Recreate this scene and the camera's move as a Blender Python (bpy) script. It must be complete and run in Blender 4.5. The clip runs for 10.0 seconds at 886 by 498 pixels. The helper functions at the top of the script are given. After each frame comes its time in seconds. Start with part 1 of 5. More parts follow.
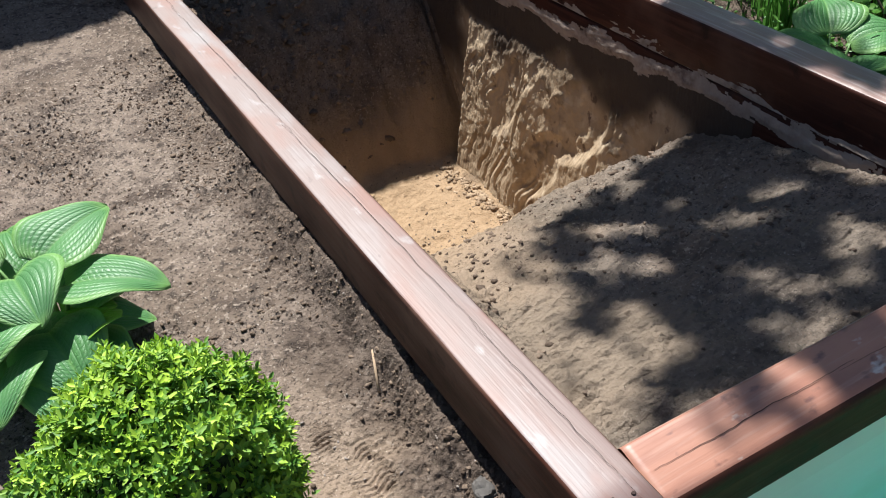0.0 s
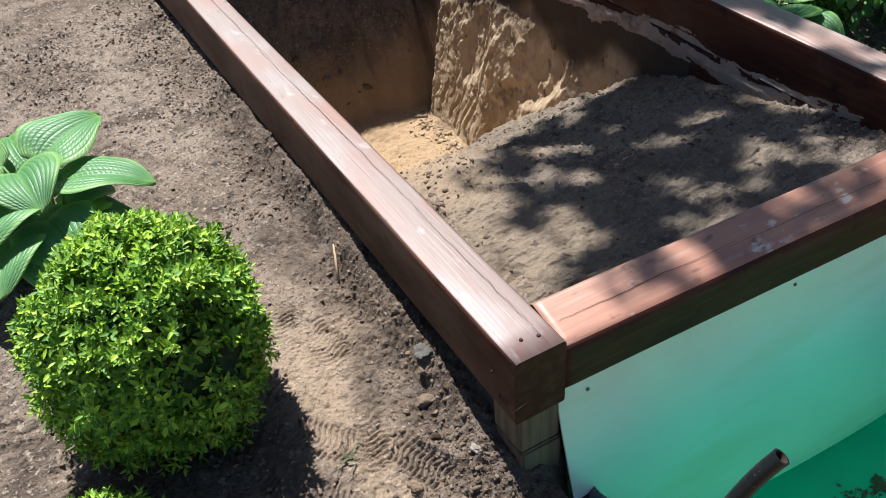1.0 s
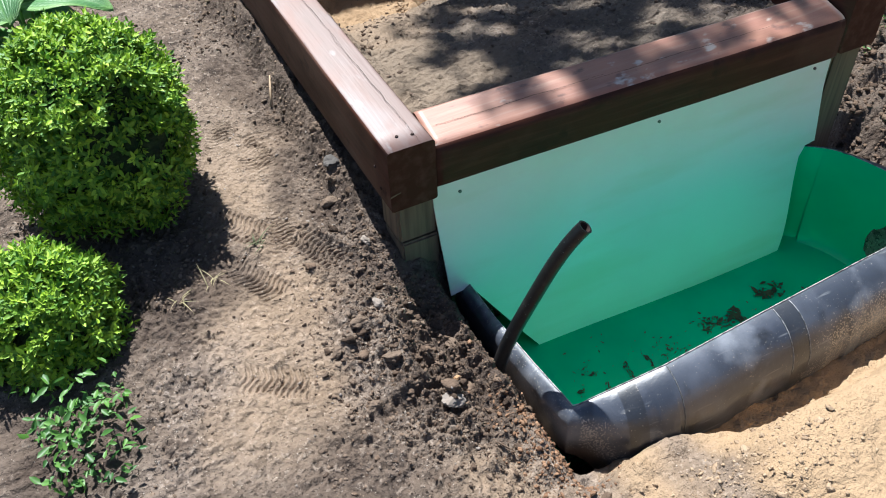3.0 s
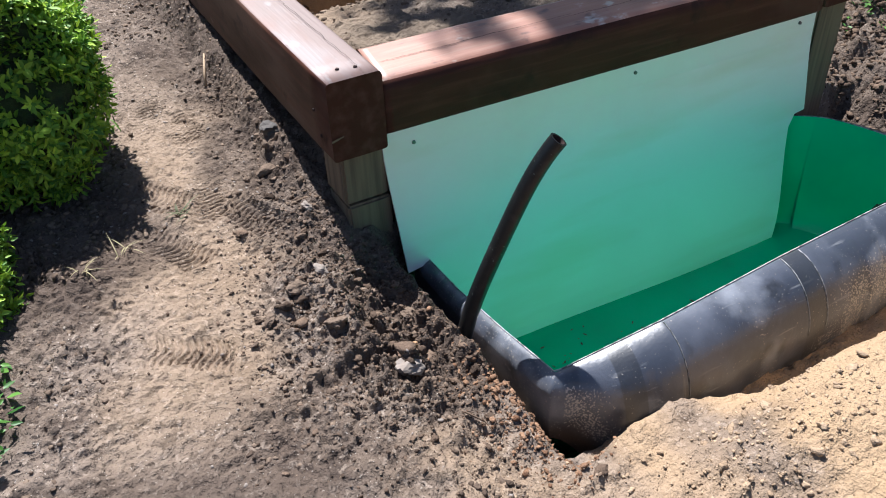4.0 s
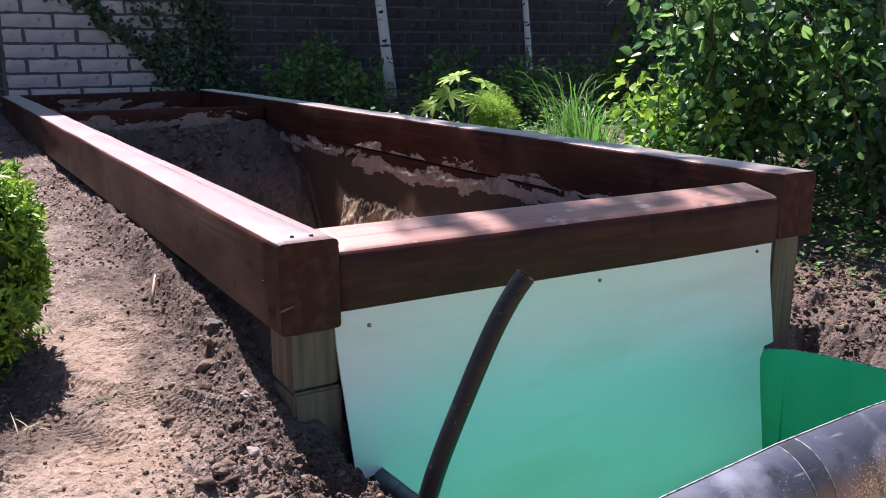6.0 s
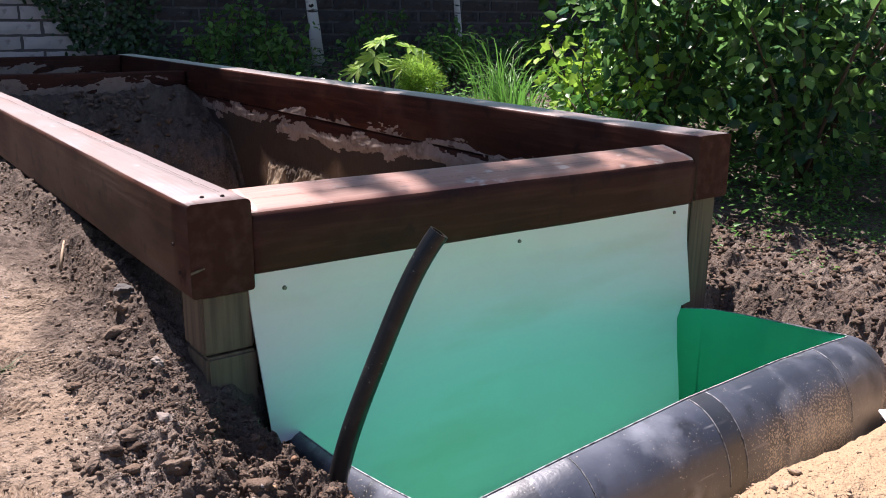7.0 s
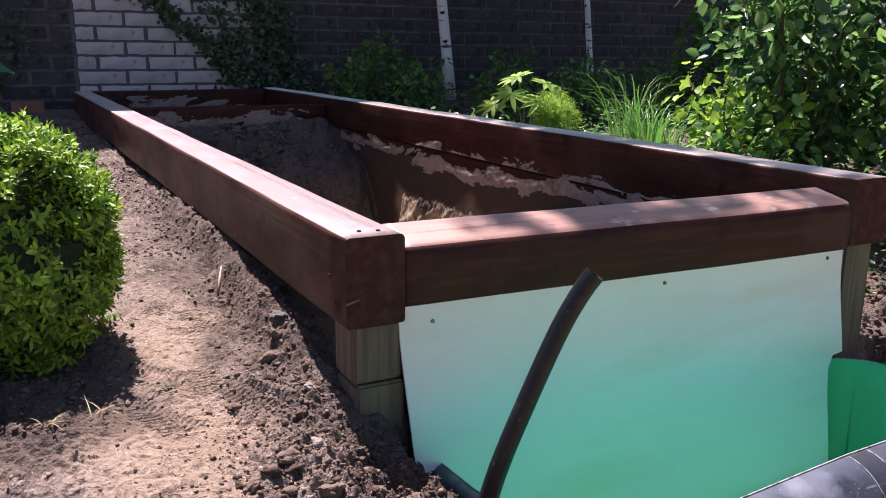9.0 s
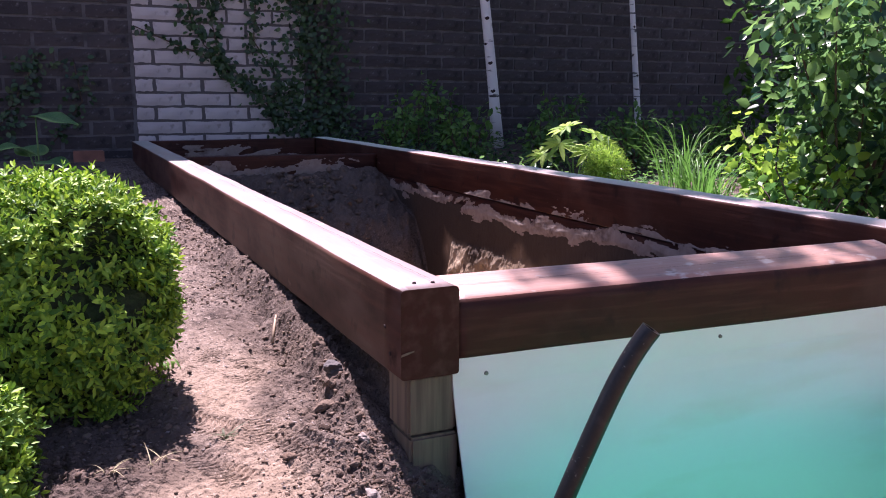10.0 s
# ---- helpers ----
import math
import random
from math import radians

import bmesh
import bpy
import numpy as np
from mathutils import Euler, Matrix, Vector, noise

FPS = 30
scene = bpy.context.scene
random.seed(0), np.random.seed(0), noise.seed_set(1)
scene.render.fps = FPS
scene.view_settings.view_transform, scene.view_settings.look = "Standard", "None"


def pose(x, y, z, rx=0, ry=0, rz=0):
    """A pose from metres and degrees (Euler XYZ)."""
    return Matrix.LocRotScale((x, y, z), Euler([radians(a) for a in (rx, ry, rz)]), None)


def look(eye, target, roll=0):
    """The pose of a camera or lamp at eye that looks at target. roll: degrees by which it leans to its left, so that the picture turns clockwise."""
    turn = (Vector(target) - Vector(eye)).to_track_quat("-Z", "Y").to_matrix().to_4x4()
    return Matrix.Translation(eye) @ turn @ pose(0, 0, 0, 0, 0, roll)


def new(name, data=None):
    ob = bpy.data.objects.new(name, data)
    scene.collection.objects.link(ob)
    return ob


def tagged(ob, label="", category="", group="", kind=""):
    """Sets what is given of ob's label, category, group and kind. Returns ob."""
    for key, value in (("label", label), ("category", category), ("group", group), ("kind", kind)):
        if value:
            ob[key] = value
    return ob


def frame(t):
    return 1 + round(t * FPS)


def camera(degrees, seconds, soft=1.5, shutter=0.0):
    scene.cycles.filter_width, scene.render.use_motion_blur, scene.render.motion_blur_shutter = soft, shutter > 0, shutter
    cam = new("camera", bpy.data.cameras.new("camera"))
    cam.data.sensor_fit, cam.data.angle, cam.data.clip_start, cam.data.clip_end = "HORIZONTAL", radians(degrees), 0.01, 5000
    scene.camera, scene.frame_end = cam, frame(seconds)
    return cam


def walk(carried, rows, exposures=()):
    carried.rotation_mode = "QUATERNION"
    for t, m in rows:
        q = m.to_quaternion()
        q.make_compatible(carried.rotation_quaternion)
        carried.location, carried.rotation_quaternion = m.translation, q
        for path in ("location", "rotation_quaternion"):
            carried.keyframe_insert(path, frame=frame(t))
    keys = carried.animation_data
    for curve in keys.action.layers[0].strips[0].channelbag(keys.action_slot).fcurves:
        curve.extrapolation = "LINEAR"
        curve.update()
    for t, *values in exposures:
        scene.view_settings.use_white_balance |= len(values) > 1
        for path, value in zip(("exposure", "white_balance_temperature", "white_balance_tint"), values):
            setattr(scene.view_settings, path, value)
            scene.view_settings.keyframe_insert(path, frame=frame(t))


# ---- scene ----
cam = camera(54.6, 10.0, soft=1.0)
PATH = [
    (0, (-0.745, -0.666, 1.352), (-0.041, 0.744, 0.121), -6.2),
    (0.5, (-0.755, -0.874, 1.356), (-0.08, 0.537, 0.109), -5.3),
    (1, (-0.835, -1.051, 1.361), (-0.13, 0.325, 0.092), -4.7),
    (1.5, (-0.903, -1.231, 1.364), (-0.159, 0.064, 0.035), -4.4),
    (2, (-0.89, -1.335, 1.35), (-0.131, -0.111, -0.038), -4.4),
    (2.5, (-0.819, -1.493, 1.356), (-0.15, -0.218, -0.031), -3.1),
    (2.7, (-0.777, -1.578, 1.364), (-0.169, -0.277, -0.028), -2.5),
    (3.8, (-0.746, -1.649, 0.972), (-0.068, -0.302, -0.341), -2.6),
    (4, (-0.73, -1.622, 0.835), (0.012, -0.213, -0.375), -2.5),
    (4.5, (-0.713, -1.592, 0.545), (0.186, -0.001, -0.268), -1.7),
    (5, (-0.765, -1.64, 0.449), (0.228, 0.025, -0.043), -0.4),
    (5.2, (-0.76, -1.644, 0.439), (0.245, 0.026, -0.011), -0.0),
    (6.3, (-0.748, -1.647, 0.384), (0.278, 0.004, -0.087), -0.2),
    (6.5, (-0.737, -1.646, 0.378), (0.319, -0.018, -0.105), -0.0),
    (7, (-0.713, -1.655, 0.368), (0.419, -0.091, -0.155), 0.6),
    (7.5, (-0.703, -1.66, 0.365), (0.443, -0.118, -0.19), 0.6),
    (8, (-0.716, -1.654, 0.366), (0.387, -0.082, -0.192), 0.6),
    (8.5, (-0.739, -1.649, 0.375), (0.273, -0.003, -0.142), 0.4),
    (9, (-0.78, -1.637, 0.387), (0.127, 0.086, -0.068), 0.5),
    (9.5, (-0.802, -1.634, 0.393), (0.04, 0.137, -0.003), 0.6),
    (10, (-0.805, -1.641, 0.404), (0.017, 0.148, 0.053), 0.2),
]
walk(cam, [(t, look(eye, target, roll)) for t, eye, target, roll in PATH],
     [(0.0, 1.02, 6050, 8), (1.0, 1.13, 6050, 8), (2.0, 1.13, 5900, 7), (2.7, 1.13, 5850, 7), (3.8, 1.22, 5900, 11), (4.0, 1.20, 5880, 12), (4.5, 0.93, 6060, 26), (5.0, 1.43, 6120, 38), (5.2, 1.46, 6120, 38), (6.5, 1.46, 6000, 25),
      (7.0, 1.32, 6250, 24), (7.5, 1.24, 5950, 18), (8.0, 1.08, 6120, 23), (8.5, 0.89, 6290, 37), (9.0, 1.40, 6250, 33), (9.5, 1.64, 5950, 17), (10.0, 1.66, 6050, 44)])

# ---- light ----
SUN = Vector((0.02, 0.55, 1.0)).normalized()
world = bpy.data.worlds.new("sky")
scene.world = world
world.use_nodes = True
wn = world.node_tree
sky = wn.nodes.new("ShaderNodeTexSky")
sky.sky_type, sky.sun_disc = "NISHITA", False
sky.sun_elevation, sky.sun_rotation = math.asin(SUN.z), math.atan2(SUN.x, SUN.y)
wn.links.new(sky.outputs[0], wn.nodes["Background"].inputs[0])
wn.nodes["Background"].inputs[1].default_value = 0.050
sun = new("sun", bpy.data.lights.new("sun", "SUN"))
sun.data.energy, sun.data.angle, sun.data.color = 5.0, radians(0.53), (1.0, 0.95, 0.87)
sun.matrix_world = look(SUN * 30, (0, 0, 0))


# ---- materials ----
def material(name, base, rough=0.8, metal=0.0, vary=(), bump=(), coords="Object", gloss=0.5):
    """vary: (colour, scale xyz, detail, low, high); bump: (scale xyz, strength, distance)."""
    m = bpy.data.materials.new(name)
    m.use_nodes = True
    t = m.node_tree
    b = t.nodes["Principled BSDF"]
    b.inputs["Roughness"].default_value, b.inputs["Metallic"].default_value = rough, metal
    b.inputs["Specular IOR Level"].default_value = gloss
    co = t.nodes.new("ShaderNodeTexCoord").outputs[coords]

    def noise_at(scale, detail):
        mp = t.nodes.new("ShaderNodeMapping")
        mp.inputs["Scale"].default_value = scale if hasattr(scale, "__len__") else (scale,) * 3
        n = t.nodes.new("ShaderNodeTexNoise")
        n.inputs["Scale"].default_value, n.inputs["Detail"].default_value = 1.0, detail
        t.links.new(co, mp.inputs[0])
        t.links.new(mp.outputs[0], n.inputs["Vector"])
        return n.outputs["Fac"]

    last = t.nodes.new("ShaderNodeRGB").outputs[0]
    last.default_value = (*base, 1)
    for colour, scale, detail, low, high in vary:
        r = t.nodes.new("ShaderNodeMapRange")
        r.inputs["From Min"].default_value, r.inputs["From Max"].default_value = low, high
        t.links.new(noise_at(scale, detail), r.inputs["Value"])
        mx = t.nodes.new("ShaderNodeMix")
        mx.data_type = "RGBA"
        t.links.new(r.outputs[0], mx.inputs["Factor"])
        t.links.new(last, mx.inputs["A"])
        mx.inputs["B"].default_value = (*colour, 1)
        last = mx.outputs["Result"]
    t.links.new(last, b.inputs["Base Color"])
    normal = None
    for scale, strength, distance in bump:
        bp = t.nodes.new("ShaderNodeBump")
        bp.inputs["Strength"].default_value, bp.inputs["Distance"].default_value = strength, distance
        t.links.new(noise_at(scale, 6.0), bp.inputs["Height"])
        if normal:
            t.links.new(normal, bp.inputs["Normal"])
        normal = bp.outputs[0]
    if normal:
        t.links.new(normal, b.inputs["Normal"])
    m["colour"] = 0
    return m


def tint(m, attribute, colour, strength=1.0, spots=None):
    """Mixes a colour over the base by a point attribute of the mesh."""
    t = m.node_tree
    b = t.nodes["Principled BSDF"]
    src = b.inputs["Base Color"].links[0].from_socket
    a = t.nodes.new("ShaderNodeAttribute")
    a.attribute_name = attribute
    mul = t.nodes.new("ShaderNodeMath")
    mul.operation = "MULTIPLY"
    mul.inputs[1].default_value = strength
    t.links.new(a.outputs["Fac"], mul.inputs[0])
    if spots:
        n = t.nodes.new("ShaderNodeTexNoise")
        n.inputs["Scale"].default_value, n.inputs["Detail"].default_value = spots[0], 3.0
        t.links.new(t.nodes.new("ShaderNodeTexCoord").outputs["Object"], n.inputs["Vector"])
        ad = t.nodes.new("ShaderNodeMath")
        ad.operation = "ADD"
        t.links.new(n.outputs["Fac"], ad.inputs[0])
        t.links.new(mul.outputs[0], ad.inputs[1])
        mul = t.nodes.new("ShaderNodeMapRange")
        mul.inputs["From Min"].default_value, mul.inputs["From Max"].default_value = spots[1], spots[2]
        t.links.new(ad.outputs[0], mul.inputs["Value"])
    mx = t.nodes.new("ShaderNodeMix")
    mx.data_type = "RGBA"
    t.links.new(mul.outputs[0], mx.inputs["Factor"])
    t.links.new(src, mx.inputs["A"])
    mx.inputs["B"].default_value = (*colour, 1)
    t.links.new(mx.outputs["Result"], b.inputs["Base Color"])
    return m


def leaf_material(name, dark, light, rough=0.45, through_light=0.35, random_socket="Random Per Island", power=1.3):
    m = bpy.data.materials.new(name)
    m.use_nodes = True
    t = m.node_tree
    b = t.nodes["Principled BSDF"]
    g = t.nodes.new("ShaderNodeNewGeometry")
    mx = t.nodes.new("ShaderNodeMix")
    mx.data_type = "RGBA"
    mx.inputs["A"].default_value, mx.inputs["B"].default_value = (*dark, 1), (*light, 1)
    pw = t.nodes.new("ShaderNodeMath")
    pw.operation = "POWER"
    pw.inputs[1].default_value = power
    t.links.new(g.outputs[random_socket], pw.inputs[0])
    t.links.new(pw.outputs[0], mx.inputs["Factor"])
    t.links.new(mx.outputs["Result"], b.inputs["Base Color"])
    b.inputs["Roughness"].default_value = rough
    tr = t.nodes.new("ShaderNodeBsdfTranslucent")
    t.links.new(mx.outputs["Result"], tr.inputs["Color"])
    ad = t.nodes.new("ShaderNodeMixShader")
    ad.inputs[0].default_value = through_light
    t.links.new(b.outputs[0], ad.inputs[1])
    t.links.new(tr.outputs[0], ad.inputs[2])
    t.links.new(ad.outputs[0], t.nodes["Material Output"].inputs[0])
    return m


SOIL = material("garden_soil", (0.158, 0.121, 0.095), 0.95, vary=[
    ((0.215, 0.170, 0.138), 3.0, 5.0, 0.40, 0.62), ((0.085, 0.064, 0.052), 7.0, 6.0, 0.52, 0.68), ((0.070, 0.055, 0.046), 30.0, 7.0, 0.54, 0.64), ((0.29, 0.235, 0.192), 60.0, 6.0, 0.56, 0.66), ((0.050, 0.040, 0.034), 110.0, 4.0, 0.58, 0.65), ((0.45, 0.40, 0.35), 170.0, 3.0, 0.675, 0.71)],
    bump=[(30.0, 0.6, 0.02), (95.0, 0.8, 0.011), (260.0, 0.7, 0.005)], gloss=0.12)
tint(SOIL, "sand", (0.365, 0.25, 0.148), 0.84)
tint(SOIL, "pale", (0.325, 0.236, 0.160), 0.72)
tint(SOIL, "tan", (0.385, 0.268, 0.160), 0.9)
tint(SOIL, "dark", (0.150, 0.125, 0.100), 0.6)
# damp heap soil, and shade painted by the timber, bushes and far slope
tint(SOIL, "moist_shade", (0.068, 0.050, 0.040), 0.82)
PIT_SAND = material("dug_sand", (0.37, 0.280, 0.188), 0.95, vary=[((0.28, 0.205, 0.132), 6.0, 6.0, 0.45, 0.62), ((0.43, 0.34, 0.24), 14.0, 6.0, 0.54, 0.68), ((0.15, 0.105, 0.075), 18.0, 7.0, 0.62, 0.70)],
                    bump=[((30.0, 60.0, 14.0), 0.6, 0.012), (90.0, 0.5, 0.006)], gloss=0.1)
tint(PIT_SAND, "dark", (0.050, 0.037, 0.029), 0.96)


def crumb_material(name, dark, light):
    """Soil lumps, each of its own tone, with a rough skin."""
    m = material(name, dark, 0.95, vary=[(light, 40.0, 5.0, 0.55, 0.75)], bump=[(90.0, 0.8, 0.008), (240.0, 0.7, 0.004)], gloss=0.1)
    t = m.node_tree
    b = t.nodes["Principled BSDF"]
    src = b.inputs["Base Color"].links[0].from_socket
    g = t.nodes.new("ShaderNodeNewGeometry")
    mx = t.nodes.new("ShaderNodeMix")
    mx.data_type = "RGBA"
    t.links.new(g.outputs["Random Per Island"], mx.inputs["Factor"])
    t.links.new(src, mx.inputs["A"])
    mx.inputs["B"].default_value = (*light, 1)
    t.links.new(mx.outputs["Result"], b.inputs["Base Color"])
    return m


CLOD = crumb_material("soil_clods", (0.080, 0.058, 0.044), (0.205, 0.152, 0.114))
MOIST_CLOD = crumb_material("moist_clods", (0.048, 0.034, 0.026), (0.165, 0.116, 0.084))


def timber(name, axis):
    """Red-brown stained timber with the grain along axis (0: x, 1: y, 2: z)."""
    grain, wide, fleck = [55.0] * 3, [7.0] * 3, [20.0] * 3
    grain[axis], wide[axis], fleck[axis] = 3.5, 2.6, 7.0
    return material(name, (0.053, 0.0180, 0.0112), 0.5, gloss=0.14, vary=[
        ((0.034, 0.012, 0.009), wide, 5.0, 0.42, 0.62), ((0.090, 0.034, 0.022), grain, 6.0, 0.48, 0.85), ((0.082, 0.039, 0.028), 4.0, 6.0, 0.54, 0.76), ((0.024, 0.011, 0.009), 11.0, 5.0, 0.60, 0.72), ((0.26, 0.19, 0.16), fleck, 5.0, 0.70, 0.82)],
        bump=[(grain, 0.35, 0.004), (90.0, 0.15, 0.002)])


GREYED = timber("greyed_timber_long", 1)
for node in GREYED.node_tree.nodes:
    if node.type == "RGB":
        node.outputs[0].default_value = (0.102, 0.058, 0.044, 1)
WOOD_Y, WOOD_X = timber("stained_timber_long", 1), timber("stained_timber_cross", 0)
END_GRAIN = material("timber_end_grain", (0.050, 0.017, 0.011), 0.6, gloss=0.12, vary=[((0.08, 0.036, 0.026), 30.0, 5.0, 0.45, 0.7)], bump=[(80.0, 0.3, 0.003)])
RAW_WOOD = material("raw_post_timber", (0.165, 0.124, 0.080), 0.85, vary=[((0.085, 0.062, 0.043), (60, 60, 3), 5.0, 0.4, 0.7)], bump=[((80, 80, 4), 0.3, 0.003)])
# timber tops: bleaching and wear, plus sunlight painted in against the darker sides
WEATHERED_LIT = material("bleached_sunlit_timber_top", (0.162, 0.102, 0.088), 0.60, gloss=0.8, vary=[((0.178, 0.072, 0.048), (4.0, 1.5, 4.0), 5.0, 0.45, 0.58), ((0.20, 0.158, 0.152), (7.0, 2.6, 7.0), 6.0, 0.50, 0.64), ((0.115, 0.062, 0.05), (120.0, 5.0, 120.0), 6.0, 0.60, 0.80), ((0.27, 0.24, 0.235), (18.0, 7.0, 18.0), 6.0, 0.62, 0.72), ((0.10, 0.052, 0.042), (30.0, 14.0, 30.0), 6.0, 0.66, 0.74)],
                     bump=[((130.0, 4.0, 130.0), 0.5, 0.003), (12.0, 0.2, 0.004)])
RED_TOP = material("red_sunlit_timber_top", (0.325, 0.142, 0.088), 0.52, gloss=0.7, vary=[((0.20, 0.070, 0.045), (3.0, 9.0, 9.0), 5.0, 0.45, 0.66), ((0.36, 0.20, 0.145), (4.0, 70.0, 70.0), 6.0, 0.52, 0.74), ((0.48, 0.41, 0.36), (9.0, 18.0, 18.0), 6.0, 0.645, 0.70), ((0.12, 0.045, 0.035), (14.0, 26.0, 26.0), 6.0, 0.62, 0.72)],
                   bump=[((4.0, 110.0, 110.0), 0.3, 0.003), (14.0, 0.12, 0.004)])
PINK_TOP = material("worn_sunlit_timber_top", (0.215, 0.125, 0.104), 0.58, gloss=0.8, vary=[((0.20, 0.08, 0.055), (9.0, 3.0, 9.0), 5.0, 0.45, 0.66), ((0.42, 0.335, 0.295), (70.0, 4.0, 70.0), 6.0, 0.52, 0.74)],
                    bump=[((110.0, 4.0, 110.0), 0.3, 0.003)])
for worn, coat, dust in ((WEATHERED_LIT, 0.28, 0.4), (RED_TOP, 0.2, 0.6), (PINK_TOP, 0.4, 0.9)):
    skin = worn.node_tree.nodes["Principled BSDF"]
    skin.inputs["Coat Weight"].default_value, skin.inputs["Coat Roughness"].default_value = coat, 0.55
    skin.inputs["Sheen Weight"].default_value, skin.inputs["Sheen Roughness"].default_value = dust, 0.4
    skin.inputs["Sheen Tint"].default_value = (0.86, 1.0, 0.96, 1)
CRACK = material("timber_crack", (0.03, 0.015, 0.012), 0.9)
MUD = material("dried_mud", (0.26, 0.198, 0.160), 0.95, vary=[((0.13, 0.088, 0.07), 9.0, 5.0, 0.50, 0.66), ((0.3, 0.24, 0.2), 30.0, 5.0, 0.4, 0.7)], bump=[(90.0, 0.5, 0.004)])
PANEL = material("white_plastic_panel", (0.80, 0.80, 0.77), 0.24, vary=[((0.74, 0.74, 0.69), 2.5, 5.0, 0.45, 0.75), ((0.71, 0.70, 0.60), (1.4, 1.4, 7.0), 5.0, 0.50, 0.72)], bump=[(3.0, 0.05, 0.01)])
GREEN = material("green_plastic", (0.012, 0.430, 0.225), 0.2, vary=[((0.014, 0.36, 0.187), 4.0, 4.0, 0.45, 0.7)], bump=[(6.0, 0.06, 0.01)])
BLACK = material("black_plastic", (0.040, 0.047, 0.064), 0.36, gloss=0.9, vary=[((0.088, 0.098, 0.124), 7.0, 7.0, 0.44, 0.68), ((0.020, 0.022, 0.027), 11.0, 6.0, 0.58, 0.70), ((0.19, 0.205, 0.235), 6.0, 7.0, 0.52, 0.68), ((0.22, 0.225, 0.235), (5, 40, 60), 6.0, 0.64, 0.74)], bump=[(22.0, 0.2, 0.006), (160.0, 0.2, 0.002)])
tint(BLACK, "mud", (0.105, 0.074, 0.052), 0.95)
tint(BLACK, "strip", (0.018, 0.020, 0.024), 0.75)
tint(BLACK, "splash", (0.36, 0.33, 0.29), 0.24, (210.0, 0.745, 0.80))
HOSE = material("black_hose", (0.008, 0.0095, 0.011), 0.33, gloss=0.28, vary=[((0.02, 0.02, 0.021), 40.0, 5.0, 0.5, 0.75), ((0.13, 0.15, 0.14), 90.0, 4.0, 0.68, 0.76)], bump=[(60.0, 0.15, 0.002)])
LEAF_BOX = leaf_material("box_leaves", (0.066, 0.185, 0.018), (0.42, 0.615, 0.045), 0.6, 0.2, power=1.4)
LEAF_HOSTA = material("hosta_leaf", (0.078, 0.215, 0.072), 0.45, gloss=0.5, vary=[((0.095, 0.25, 0.075), 9.0, 3.0, 0.4, 0.7)])
tint(LEAF_HOSTA, "margin", (0.24, 0.43, 0.12), 0.65)


def pucker(m, veins, cells, strength, distance):
    """Sunken veins from stalk to tip, quilted relief between them, and light shining through the blade."""
    t = m.node_tree

    def wave(attribute, count, power):
        at = t.nodes.new("ShaderNodeAttribute")
        at.attribute_name = attribute
        sway = t.nodes.new("ShaderNodeTexNoise")
        sway.inputs["Scale"].default_value = 30.0
        shift = t.nodes.new("ShaderNodeMath")
        shift.operation = "MULTIPLY_ADD"
        t.links.new(sway.outputs["Fac"], shift.inputs[0])
        shift.inputs[1].default_value = 1.1 / count
        t.links.new(at.outputs["Fac"], shift.inputs[2])
        last = shift.outputs[0] if attribute == "along" else at.outputs["Fac"]
        for operation, value in (("MULTIPLY", count * math.pi), ("SINE", 0), ("ABSOLUTE", 0), ("POWER", power)):
            step = t.nodes.new("ShaderNodeMath")
            step.operation = operation
            step.inputs[1].default_value = value
            t.links.new(last, step.inputs[0])
            last = step.outputs[0]
        return last

    quilt = t.nodes.new("ShaderNodeMath")
    quilt.operation = "MULTIPLY_ADD"
    t.links.new(wave("along", cells, 0.6), quilt.inputs[0])
    quilt.inputs[1].default_value, quilt.inputs[2].default_value = 0.5, 0.5
    both = t.nodes.new("ShaderNodeMath")
    both.operation = "MULTIPLY"
    t.links.new(wave("across", veins, 0.55), both.inputs[0])
    t.links.new(quilt.outputs[0], both.inputs[1])
    bp = t.nodes.new("ShaderNodeBump")
    bp.inputs["Strength"].default_value, bp.inputs["Distance"].default_value = strength, distance
    t.links.new(both.outputs[0], bp.inputs["Height"])
    b = t.nodes["Principled BSDF"]
    t.links.new(bp.outputs[0], b.inputs["Normal"])
    tr = t.nodes.new("ShaderNodeBsdfTranslucent")
    t.links.new(b.inputs["Base Color"].links[0].from_socket, tr.inputs["Color"])
    mix = t.nodes.new("ShaderNodeMixShader")
    mix.inputs[0].default_value = 0.2
    t.links.new(b.outputs[0], mix.inputs[1])
    t.links.new(tr.outputs[0], mix.inputs[2])
    t.links.new(mix.outputs[0], t.nodes["Material Output"].inputs[0])


pucker(LEAF_HOSTA, 7.0, 17.0, 0.6, 0.004)
LEAF_YOUNG = material("young_hosta_leaf", (0.17, 0.36, 0.04), 0.5, gloss=0.35, vary=[((0.22, 0.42, 0.05), 9.0, 3.0, 0.4, 0.7)])
pucker(LEAF_YOUNG, 6.0, 9.0, 0.6, 0.004)
BRICK_WHITE = material("white_brick", (0.56, 0.515, 0.49), 0.9, vary=[((0.42, 0.38, 0.36), 4.0, 5.0, 0.4, 0.7), ((0.30, 0.27, 0.25), 14.0, 6.0, 0.6, 0.75)], bump=[(60.0, 0.4, 0.004)])
